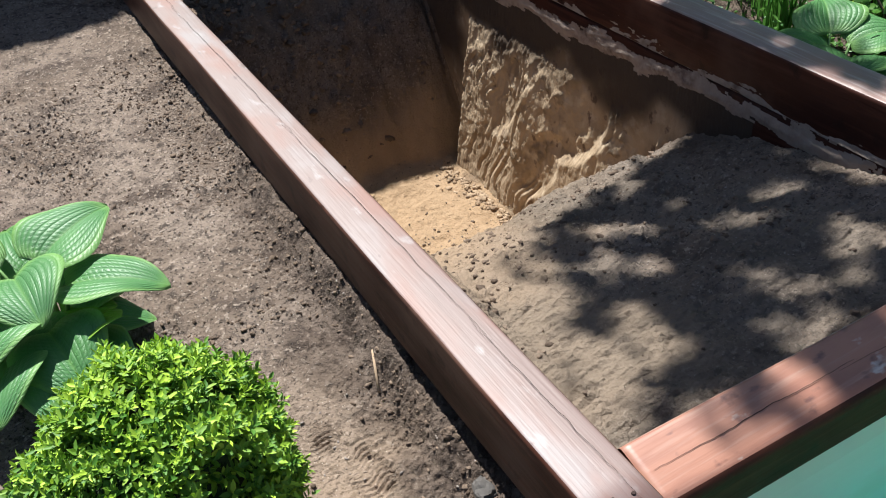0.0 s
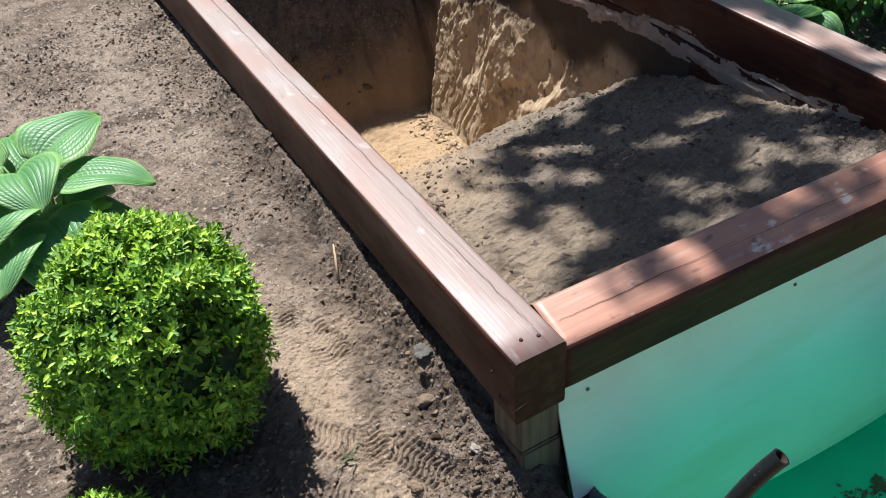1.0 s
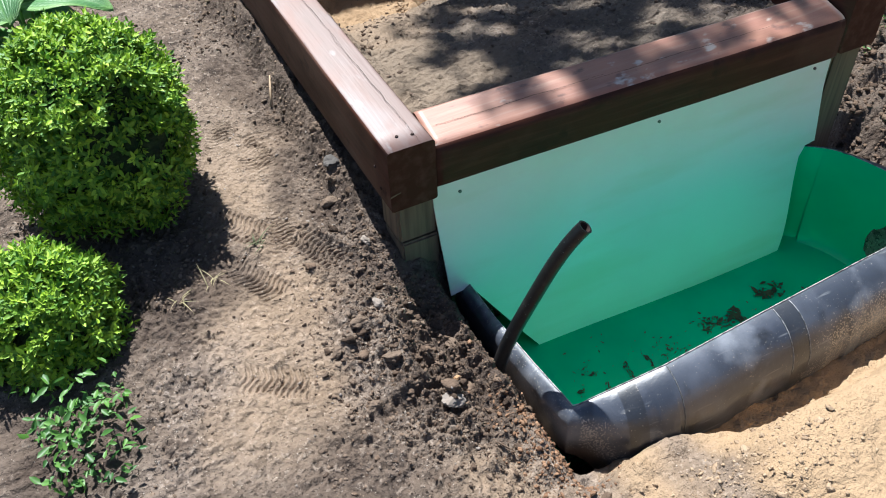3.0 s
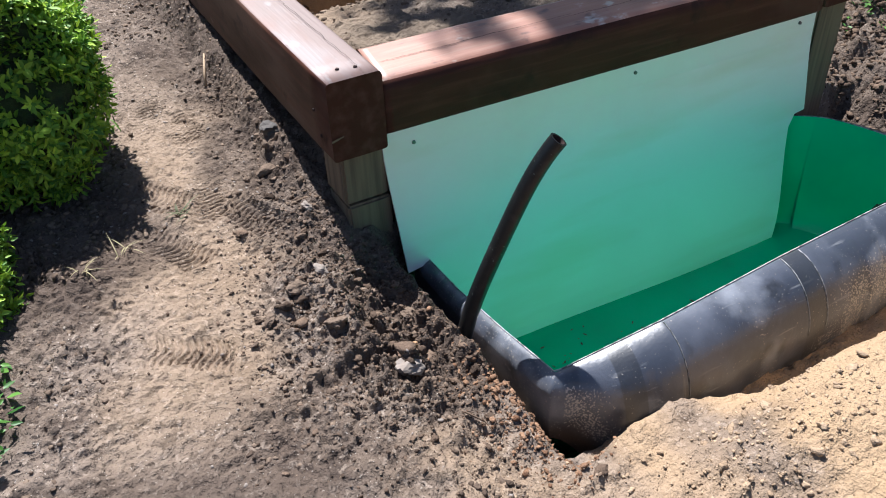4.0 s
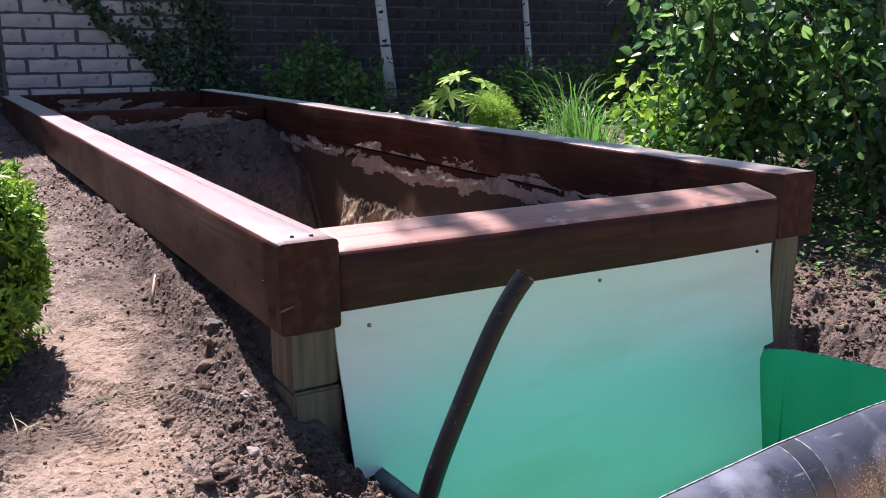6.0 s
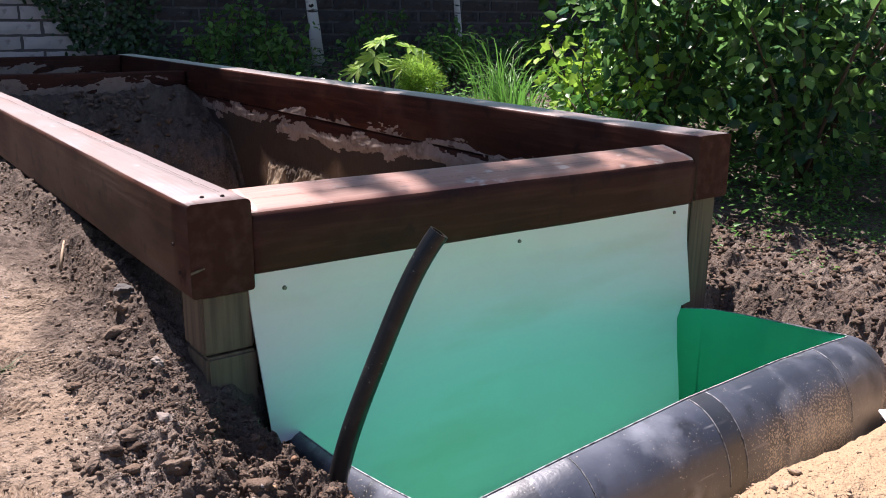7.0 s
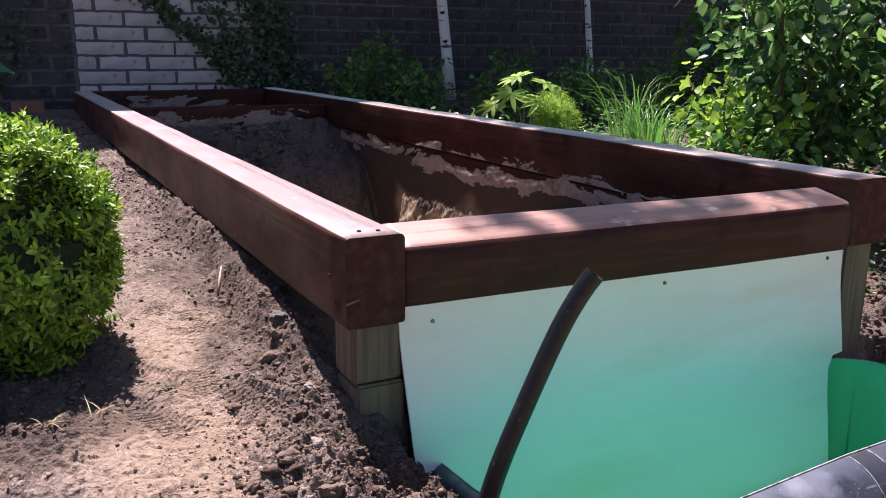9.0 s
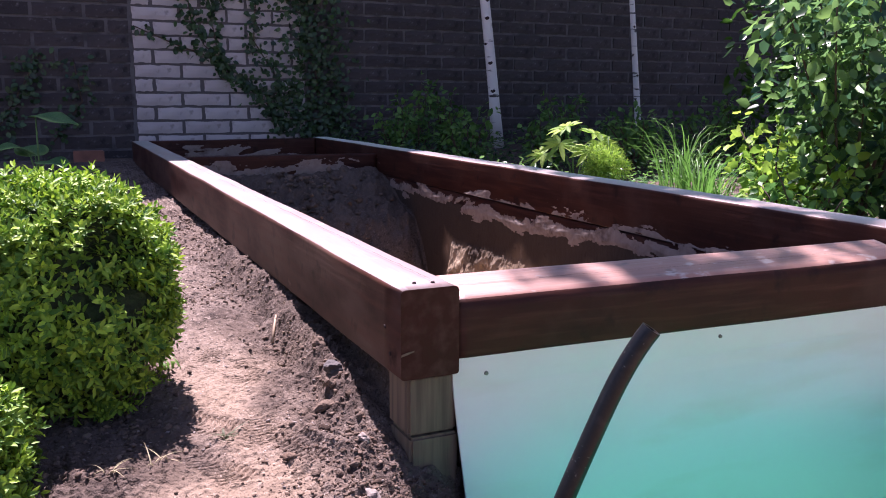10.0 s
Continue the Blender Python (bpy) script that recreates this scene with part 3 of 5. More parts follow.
tagged(cross_beam, "mud-smeared dark timber across the dug bed", "beam", FRAME)

# ---- panel ----
def panel_mesh():
    out = [(-0.024, -0.168), (1.378, -0.168), (1.375, -0.47), (1.335, -0.475), (1.31, -0.51), (1.262, -0.871), (0.28, -0.874), (0.06, -0.545), (-0.005, -0.552)]
    bm = bmesh.new()
    vs = [bm.verts.new((x, 0, z)) for x, z in out]
    bm.faces.new(vs)
    for z in np.arange(-0.84, -0.2, 0.04):
        bmesh.ops.bisect_plane(bm, geom=bm.verts[:] + bm.edges[:] + bm.faces[:], plane_co=(0, 0, z), plane_no=(0, 0, 1))
    for x in np.arange(0.1, 1.4, 0.1):
        bmesh.ops.bisect_plane(bm, geom=bm.verts[:] + bm.edges[:] + bm.faces[:], plane_co=(x, 0, 0), plane_no=(1, 0, 0))
    for v in bm.verts:
        x, z = v.co.x, v.co.z
        v.co.y = 0.009 - 0.028 * x - 0.048 * smoothstep(-0.19, -0.55, z) - 0.075 * smoothstep(-0.45, -0.87, z) + 0.006 * math.sin(5 * x) * smoothstep(-0.2, -0.5, z)
    bmesh.ops.recalc_face_normals(bm, faces=bm.faces)
    r = bmesh.ops.extrude_face_region(bm, geom=bm.faces[:])
    for v in [g for g in r["geom"] if isinstance(g, bmesh.types.BMVert)]:
        v.co.y += 0.005
    bmesh.ops.recalc_face_normals(bm, faces=bm.faces)
    me = bpy.data.meshes.new("panel")
    bm.to_mesh(me)
    bm.free()
    me.materials.append(PANEL)
    return me


panel = tagged(new("plastic_panel", panel_mesh()), "white glossy plastic sheet screwed under the front timber", "panel")

# ---- posts ----
def block_mesh(name, lo, hi, mat, bevel=0.006, parent=None, label="", turn=0.0):
    bm = bmesh.new()
    bmesh.ops.create_cube(bm, size=1.0)
    c = [(a + b) / 2 for a, b in zip(lo, hi)]
    for v in bm.verts:
        v.co = Vector([v.co[k] * (hi[k] - lo[k]) for k in range(3)])
    bmesh.ops.bevel(bm, geom=bm.edges[:], offset=bevel, segments=2, affect="EDGES")
    bmesh.ops.rotate(bm, verts=bm.verts[:], matrix=Matrix.Rotation(radians(turn), 3, "Z"))
    bmesh.ops.translate(bm, verts=bm.verts[:], vec=c)
    me = bpy.data.meshes.new(name)
    bm.to_mesh(me)
    bm.free()
    me.materials.append(mat)
    ob = new(name, me)
    if parent:
        ob.parent = parent
    if label:
        ob["label"] = label
    return ob


for lo, hi in (((-0.128, 0.012, -0.335), (-0.012, 0.13, -0.20)), ((-0.124, 0.008, -0.60), (-0.008, 0.13, -0.339))):
    tagged(block_mesh("timber_block", lo, hi, RAW_WOOD), "short raw timber block under the frame's corner", "timber block", "corner blocks")
tagged(block_mesh("timber_block", (1.40, -0.02, -0.62), (1.52, 0.09, -0.162), RAW_WOOD), "raw timber post under the frame's corner", "timber block", "corner blocks")

# ---- trough ----
RIM = [(0.06, -0.02, -0.54), (0.055, -0.2, -0.525), (0.052, -0.42, -0.49), (0.052, -0.612, -0.455), (0.3, -0.640, -0.408), (0.66, -0.628, -0.390), (1.0, -0.608, -0.395), (1.25, -0.59, -0.41),
       (1.44, -0.55, -0.445), (1.50, -0.44, -0.482), (1.475, -0.25, -0.492), (1.42, -0.12, -0.488), (1.34, -0.055, -0.49)]


def along_rim(n):
    p = np.array(RIM)
    d = np.r_[0, np.cumsum(np.linalg.norm(np.diff(p, axis=0), axis=1))]
    s = np.linspace(0, d[-1], n)
    q = np.stack([np.interp(s, d, p[:, k]) for k in range(3)], 1)
    soft = q.copy()
    for k in range(360):
        soft[1:-1] = 0.25 * soft[:-2] + 0.5 * soft[1:-1] + 0.25 * soft[2:]
    far = smoothstep(1.6, 1.9, s)[:, None]
    return q * (1 - far) + soft * far, soft, s


def trough():
    base = empty("pond_trough", (0.75, -0.35, -0.9))
    rim, soft, s = along_rim(900)
    centre = np.array((0.76, -0.3))
    tang = np.gradient(soft, axis=0)
    out = np.stack([tang[:, 1], -tang[:, 0]], 1)
    out /= np.linalg.norm(out, axis=1)[:, None]
    flip = np.sign(((rim[:, :2] - centre) * out).sum(1))
    out *= flip[:, None]
    # inner green shell: from the rim down to the floor
    rows = []
    # the front wall is steep, the ends slope in
    front = smoothstep(0.75, 0.95, -out[:, 1])
    for u in np.linspace(0, 1, 27):
        inset = (0.03 * u + 0.17 * u ** 2.2) * np.where(np.abs(out[:, 1]) > 0.7, 0.6, 1.0)
        inset = inset + (0.09 * u ** 3 - inset) * front
        inset = inset * (1 - 0.7 * smoothstep(s[-1] - 0.95, s[-1] - 0.45, s))
        fall = (1 - (1 - u) ** 1.6) * (1 - front) + u * front
        rows.append(np.c_[rim[:, :2] - out * inset[:, None], rim[:, 2] + (-0.872 - rim[:, 2]) * fall])
    v = np.concatenate(rows)
    n = len(rim)
    f = [(r * n + i, r * n + i + 1, (r + 1) * n + i + 1, (r + 1) * n + i) for r in range(len(rows) - 1) for i in range(n - 1)]
    mesh_object("inner_shell", v - np.array((0.75, -0.35, -0.9)), f, GREEN, base, True, "bright green inner plastic")
    mesh_object("floor_sheet", [(0.02 - 0.75, -0.55 + 0.35, 0.028), (1.5 - 0.75, -0.55 + 0.35, 0.028), (1.5 - 0.75, 0.06 + 0.35, 0.028), (0.02 - 0.75, 0.06 + 0.35, 0.028),
                                (0.02 - 0.75, -0.55 + 0.35, 0.0), (1.5 - 0.75, -0.55 + 0.35, 0.0), (1.5 - 0.75, 0.06 + 0.35, 0.0), (0.02 - 0.75, 0.06 + 0.35, 0.0)],
                [(0, 1, 2, 3), (4, 7, 6, 5), (0, 4, 5, 1), (1, 5, 6, 2), (2, 6, 7, 3), (3, 7, 4, 0)], GREEN, base, False)
    # outer black wall: bulges out from the sharp rim and curves down into the soil
    rows, mud, splash = [], [], []
    wide = 0.034 + 0.088 * smoothstep(0.59, 0.74, s) * smoothstep(s[-1] - 0.12, s[-1] - 0.42, s)
    band = np.ones(n)
    for at in (0.82, 1.45, 1.95):
        band += 0.03 * smoothstep(0.045, 0.038, np.abs(s - at)) - 0.05 * smoothstep(0.012, 0.004, np.abs(np.abs(s - at) - 0.034))
    band += 0.03 * NA(s * 6, 0.5, 3)
    wide = wide * band
    for k, a in enumerate(np.linspace(0, 1, 56)):
        ang = math.pi * (0.5 - 0.72 * a)
        o = wide * math.cos(ang) if a > 0 else 0 * wide
        up = 1.3 * wide * (math.sin(ang) - 1)
        rows.append(np.c_[rim[:, :2] + out * o[:, None], rim[:, 2] + up - (0.25 * max(0, a - 0.6))])
        mud.append(np.clip(smoothstep(0.72, 0.96, a + 0.12 * NB(s * 9, 0.4, 3)) + 0.25 * (NA(s * 14, a * 9, 5) - 0.3) * (a > 0.3), 0, 1) * np.ones(n))
    for k, a in enumerate(np.linspace(0, 1, 56)):
        some = smoothstep(0.18, 0.5, a) * smoothstep(0.95, 0.7, a) * np.clip(0.55 + 1.1 * NB(s * 5, a * 2, 3), 0.0, 1)
        splash.append(np.where(s > 0.62, 0.25 + 0.8 * some, 0.45))
    v = np.concatenate(rows)
    f = [(r * n + i + 1, r * n + i, (r + 1) * n + i, (r + 1) * n + i + 1) for r in range(len(rows) - 1) for i in range(n - 1)]
    wall = mesh_object("outer_wall", v - np.array((0.75, -0.35, -0.9)), f, BLACK, base, True, "scuffed black outer wall splashed with mud")
    at = wall.data.attributes.new("mud", "FLOAT", "POINT")
    at.data.foreach_set("value", np.concatenate(mud))
    at = wall.data.attributes.new("splash", "FLOAT", "POINT")
    at.data.foreach_set("value", np.concatenate(splash))
    at = wall.data.attributes.new("strip", "FLOAT", "POINT")
    strip_at = sum(((rim[:, 0] > lo) & (rim[:, 0] < hi) & (s > 0.62) & (s < 1.7)).astype(float) for lo, hi in ((0.165, 0.215), (0.655, 0.715)))
    at.data.foreach_set("value", np.tile(strip_at, len(rows)))
    # raw cut edge of the sheet and the pale weld lines round the roll
    o = np.array((0.75, -0.35, -0.9))
    tube("cut_edge", [tuple(p) for p in rim[4:-4:6] - o + np.array((0, 0, 0.001))], 0.0017, SEAM, wall, 6, "pale raw cut edge")
    lines_v = np.array(rows).reshape(len(rows), n, 3)
    for x in SEAMS:
        i = 300 + int(np.argmin(np.abs(rim[300:700, 0] - x)))
        path = [tuple(lines_v[r, i] - o + np.array((*(out[i] * 0.0006), 0.0006))) for r in range(1, 36, 2)]
        tube("weld_line", path, 0.0013, SEAM, wall, 5, "pale weld line")
    return base


SEAM = material("pale_cut_plastic", (0.34, 0.345, 0.35), 0.6, vary=[((0.10, 0.105, 0.11), 60.0, 4.0, 0.46, 0.60)])
SEAMS = (0.165, 0.215, 0.655, 0.715, 1.16)
tagged(trough(), "black-walled plastic trough with green inside sunk in soil", "trough")

# ---- hose ----
hose_line = [(-0.055, -0.395, -0.62), (-0.047, -0.399, -0.50), (-0.027, -0.406, -0.40), (0.0, -0.414, -0.325), (0.022, -0.421, -0.26), (0.047, -0.429, -0.195), (0.073, -0.438, -0.130), (0.103, -0.450, -0.062), (0.137, -0.468, 0.002)]
steps_h = np.linspace(0, 1, 9)
bend = [np.polyfit(steps_h, [p[k] for p in hose_line], 4) for k in range(3)]
hose_line = [tuple(float(np.polyval(c, u)) for c in bend) for u in np.linspace(0, 1, 28)]
hose = empty("hose", hose_line[0])
local = [Vector(p) - Vector(hose_line[0]) for p in hose_line]
tube("pipe", local, 0.0185, HOSE, hose, 20, cap=False)
back = (local[-2] - local[-1]).normalized()
side_a = back.cross(Vector((0, 1, 0))).normalized()
side_b = back.cross(side_a)


def hoop(r, d):
    return [local[-1] + back * d + (side_a * math.cos(k * math.pi / 12) + side_b * math.sin(k * math.pi / 12)) * r for k in range(24)]


mesh_object("cut_edge", hoop(0.0187, 0.0) + hoop(0.0142, 0.0), [(k, (k + 1) % 24, 24 + (k + 1) % 24, 24 + k) for k in range(24)], HOSE, hose, False)
mesh_object("bore", hoop(0.0142, 0.0) + hoop(0.0142, 0.07), [(k, (k + 1) % 24, 24 + (k + 1) % 24, 24 + k) for k in range(24)] + [tuple(range(24, 48))], CRACK, hose, True, "dark open end")
tagged(hose, "black plastic hose standing out of the soil", "hose")

# ---- brick wall ----
wall = block_mesh("wall_north", (-7.0, 6.514, -0.6), (14.0, 6.80, 5.0), MORTAR, 0.004)
block_mesh("mortar_strip", (-0.062, 6.510, -0.5), (1.502, 6.56, 5.0), material("dark_mortar", (0.11, 0.10, 0.095), 0.95, bump=[(80.0, 0.4, 0.004)]), 0.002, wall)
tagged(wall, "shaded dark brick house wall with a white brick strip", "wall", kind="structure")

# ---- plants ----
def box_bush(at, r, seed, label):
    rng = np.random.default_rng(seed)
    base = empty("box_bush", (at[0], at[1], at[2] - r * 1.1))
    n = int(3500 * (r / 0.262) ** 2)
    d = rng.normal(size=(n, 3))
    d[:, 2] += 0.25
    d /= np.linalg.norm(d, axis=1)[:, None]
    bump = 1 + 0.10 * NA(d[:, 0] * 3 + seed, d[:, 1] * 3 + d[:, 2] * 2, 3)
    hollow = smoothstep(0.80, 0.95, d @ np.array((0.40, -0.85, 0.34)) + 0.10 * NB(d[:, 0] * 6, d[:, 2] * 6, 2)) if seed == 1 else np.zeros(n)
    root = d * (r * bump * rng.uniform(0.75, 1.04, n) * (1 - 0.26 * hollow))[:, None]
    root[:, 2] = np.where(root[:, 2] < 0, np.maximum(root[:, 2] * 1.38, -r * 1.12), root[:, 2])
    stay = rng.uniform(size=n) > 0.7 * hollow
    d, root, n = d[stay], root[stay], int(stay.sum())
    pos, alo, nor, ln = [], [], [], []
    axis = d * 0.9 + rng.normal(scale=0.28, size=(n, 3)) + np.array((0, 0, 0.45))
    axis /= np.linalg.norm(axis, axis=1)[:, None]
    first = np.cross(axis, rng.normal(size=(n, 3)))
    first /= np.linalg.norm(first, axis=1)[:, None]
    second = np.cross(axis, first)
    # decussate pairs up each sprig, closing into a rosette at its tip
    for k in range(4):
        for sign in (-1, 1):
            out = (first if k % 2 else second) * sign
            open_ = (1.15, 1.0, 0.75, 0.35)[k] + rng.normal(scale=0.15, size=(n, 1))
            pos.append(root + axis * (0.009 * k) + out * 0.001)
            alo.append(axis * 0.62 + out * open_)
            nor.append(axis - out * 0.45 + rng.normal(scale=0.15, size=(n, 3)))
            ln.append(rng.uniform(0.020, 0.031, n) * (1.0, 1.0, 0.9, 0.72)[k])
    ln = np.concatenate(ln)
    ob = leaves("foliage", np.concatenate(pos) + np.array((0, 0, r * 1.1)), np.concatenate(alo), np.concatenate(nor), ln, ln * 0.50, LEAF_BOX, base)
    # solid core, its near-black colour stands for the shade between sprigs
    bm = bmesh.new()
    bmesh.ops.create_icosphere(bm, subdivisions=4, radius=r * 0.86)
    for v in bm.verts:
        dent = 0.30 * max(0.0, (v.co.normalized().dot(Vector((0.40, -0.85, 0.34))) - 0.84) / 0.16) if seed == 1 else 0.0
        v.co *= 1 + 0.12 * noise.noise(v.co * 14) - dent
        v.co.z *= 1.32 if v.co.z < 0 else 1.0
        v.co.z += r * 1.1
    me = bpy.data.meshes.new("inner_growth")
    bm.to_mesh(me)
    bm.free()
    me.materials.append(bpy.data.materials["bush_core_shade"])
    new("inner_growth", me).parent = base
    return tagged(base, label, "bush", "clipped box bushes")


material("bush_core_shade", (0.018, 0.03, 0.008), 0.9, vary=[((0.03, 0.06, 0.012), 40.0, 4.0, 0.4, 0.7)], bump=[(60.0, 0.8, 0.02)])
box_bush((-0.79, 0.605, -0.058), 0.256, 1, "round clipped box bush with fresh green leaves")
box_bush((-1.06, 0.16, -0.30), 0.178, 2, "smaller round clipped box bush with fresh leaves")


def petiole_leaf(name, base, tip, width, mat, parent, cup=0.25, droop=0.3, lift=0.0, seed=0, n=44, m=33):
    """A broad heart-shaped leaf from base to tip with rounded lobes, cupped and drooping."""
    base, tip = Vector(base), Vector(tip)
    run = tip - base
    side = run.cross(Vector((0, 0, 1))).normalized()
    up = side.cross(run).normalized()
    rng = np.random.default_rng(seed)
    ph = rng.uniform(0, 6)
    verts, faces = [], []
    for i in range(n + 1):
        u = i / n
        half = width * 0.86 * (math.sin(math.pi * u ** 0.72) ** 0.62 * (1 - 0.25 * u) if 0 < u < 1 else 0.0)
        for j in range(m):
            w = 2 * j / (m - 1) - 1
            back = 0.10 * abs(w) * (1 - u) * 2
            a = abs(w)
            z = half * (cup * 2.4 * a - cup * 2.0 * a * a) + 1.7 * droop * run.length * (0.25 - (u - 0.5) ** 2) - lift * w * half
            z += 0.03 * run.length * math.sin(9 * u + ph + (w > 0)) * w * w - 0.006 * run.length * abs(math.cos(math.pi * 5 * a)) * math.sin(math.pi * u)
            verts.append(base + run * (u - back * 0.5 * (0 < u < 1)) + side * half * w + up * z)
    for i in range(n):
        for j in range(m - 1):
            faces.append((i * m + j, i * m + j + 1, (i + 1) * m + j + 1, (i + 1) * m + j))
    ob = mesh_object(name, verts, faces, mat, parent)
    at = ob.data.attributes.new("margin", "FLOAT", "POINT")
    at.data.foreach_set("value", [min(1.0, max(0.0, (max(abs(2 * j / (m - 1) - 1), abs(2 * i / n - 1)) - 0.74) / 0.2)) + 0.5 * (j == m // 2) for i in range(n + 1) for j in range(m)])
    at = ob.data.attributes.new("across", "FLOAT", "POINT")
    at.data.foreach_set("value", [abs(2 * j / (m - 1) - 1) for i in range(n + 1) for j in range(m)])
    at = ob.data.attributes.new("along", "FLOAT", "POINT")
    at.data.foreach_set("value", [i / n + 0.25 * abs(2 * j / (m - 1) - 1) for i in range(n + 1) for j in range(m)])
    return ob


def hosta(at, specs, label, seed, young=()):
    base = empty("hosta", at)
    for k, (bx, by, bz, tx, ty, tz, w, droop) in enumerate(specs):
        leaf = petiole_leaf("leaf", (bx, by, bz), (tx, ty, tz), w, LEAF_YOUNG if k in young else LEAF_HOSTA, base, 0.22, droop, 0.12 * (-1) ** k, seed + k)
        tube("stalk", [(bx * 0.15, by * 0.15, 0.0), (bx * 0.6, by * 0.6, bz * 0.6), (bx, by, bz)], [0.007, 0.006, 0.005], LEAF_STALK, leaf, 6)
    return tagged(base, label, "hosta")


LEAF_STALK = material("green_stalk", (0.12, 0.24, 0.06), 0.5)
hosta((-0.90, 1.45, -0.28), [
    (0.02, 0.05, 0.27, 0.24, 0.16, 0.30, 0.17, 0.2), (0.06, -0.06, 0.24, 0.30, -0.20, 0.22, 0.15, 0.25), (-0.05, 0.0, 0.28, -0.02, -0.22, 0.26, 0.16, 0.3),
    (0.06, -0.16, 0.13, 0.16, -0.25, 0.22, 0.10, 0.15), (-0.02, -0.14, 0.18, 0.02, -0.36, 0.10, 0.16, 0.3), (-0.08, 0.08, 0.27, -0.26, 0.14, 0.26, 0.17, 0.3),
    (-0.08, -0.08, 0.22, -0.24, -0.26, 0.20, 0.17, 0.3), (0.0, 0.12, 0.2, -0.04, 0.32, 0.24, 0.16, 0.3), (-0.12, 0.0, 0.2, -0.34, -0.02, 0.2, 0.16, 0.3), (0.02, -0.02, 0.14, 0.16, -0.06, 0.12, 0.12, 0.2),
    (0.05, 0.02, 0.15, 0.20, 0.04, 0.10, 0.13, 0.3), (0.0, -0.1, 0.12, 0.10, -0.22, 0.06, 0.12, 0.3), (-0.03, -0.05, 0.16, -0.1, -0.2, 0.1, 0.13, 0.3), (0.0, 0.06, 0.14, 0.10, 0.22, 0.12, 0.12, 0.3), (0.03, -0.16, 0.10, 0.14, -0.34, 0.12, 0.12, 0.2), (-0.04, -0.2, 0.12, -0.06, -0.42, 0.10, 0.13, 0.25), (-0.12, -0.16, 0.16, -0.2, -0.38, 0.14, 0.14, 0.3), (0.06, -0.04, 0.10, 0.24, -0.10, 0.05, 0.12, 0.2)],
    "hosta with large puckered blue-green leaves beside the path", 10, (3, 9))
hosta((1.88, 1.20, -0.42), [
    (0.0, 0.04, 0.25, -0.10, 0.20, 0.30, 0.17, 0.3), (0.02, -0.05, 0.26, -0.12, -0.16, 0.27, 0.20, 0.3), (0.08, 0.0, 0.28, 0.26, -0.10, 0.30, 0.18, 0.3), (0.06, 0.08, 0.3, 0.2, 0.25, 0.34, 0.17, 0.3), (0.0, -0.1, 0.2, 0.06, -0.34, 0.2, 0.18, 0.3)],
    "blue-green hosta half shaded beside the long timber", 40)
hosta((1.9, 1.80, -0.40), [
    (0.0, 0.04, 0.25, -0.08, 0.20, 0.34, 0.12, 0.2), (0.0, -0.05, 0.27, -0.10, -0.20, 0.36, 0.11, 0.2), (0.06, 0.0, 0.26, 0.2, 0.10, 0.3, 0.14, 0.3)],
    "young hosta with upright pale leaves beside the timber", 60)

# ---- crown over the bed ----
def birch(name, foot, top, r, label, marks=8, seed=0):
    base = empty(name, foot)
    rng = np.random.default_rng(seed)
    n = 14
    pts, rad = [], []
    for i in range(n + 1):
        u = i / n
        pts.append((top[0] * u + 0.03 * math.sin(5 * u + seed), top[1] * u, top[2] * u - 0.05 * (i == 0)))
        rad.append(r * (1 - 0.75 * u) * (1.25 if i == 0 else 1))
    tube("trunk", pts, rad, BIRCH, base, 14)
    for k in range(marks):
        z = 0.12 + 1.9 * (k + rng.uniform(0, 0.5)) / marks
        u = z / top[2]
        c = Vector((top[0] * u + 0.03 * math.sin(5 * u + seed), top[1] * u, z))
        rr = r * (1 - 0.75 * u) * 1.02
        a0 = -2.0 + rng.uniform(-0.9, 0.9)
        vs, fs = [], []
        for i in range(7):
            a = a0 + (i - 3) * 0.16
            h = r * 0.35 * math.sin(math.pi * (i + 0.5) / 7)
            for dz in (-h, h):
                vs.append((c.x + rr * math.cos(a), c.y + rr * math.sin(a), c.z + dz))
        fs = [(2 * i, 2 * i + 2, 2 * i + 3, 2 * i + 1) for i in range(6)]
        mesh_object("bark_mark", vs, fs, CRACK, base)
    return tagged(base, label, "birch"), Vector(foot)


birch_tree, foot = birch("birch_tree", (3.26, 5.95, -0.12), (-0.95, -0.4, 6.2), 0.056, "slender white-barked birch before the dark brick wall", 9, 1)
second, _ = birch("birch_tree", (5.0, 5.98, -0.12), (-0.5, -0.1, 5.0), 0.036, "thin birch sapling with grey and white bark", 7, 2)
birch("birch_tree", (3.03, 0.08, -0.50), (0.25, 0.3, 4.5), 0.062, "white birch trunk with dark cracks at the foot", 12, 3)


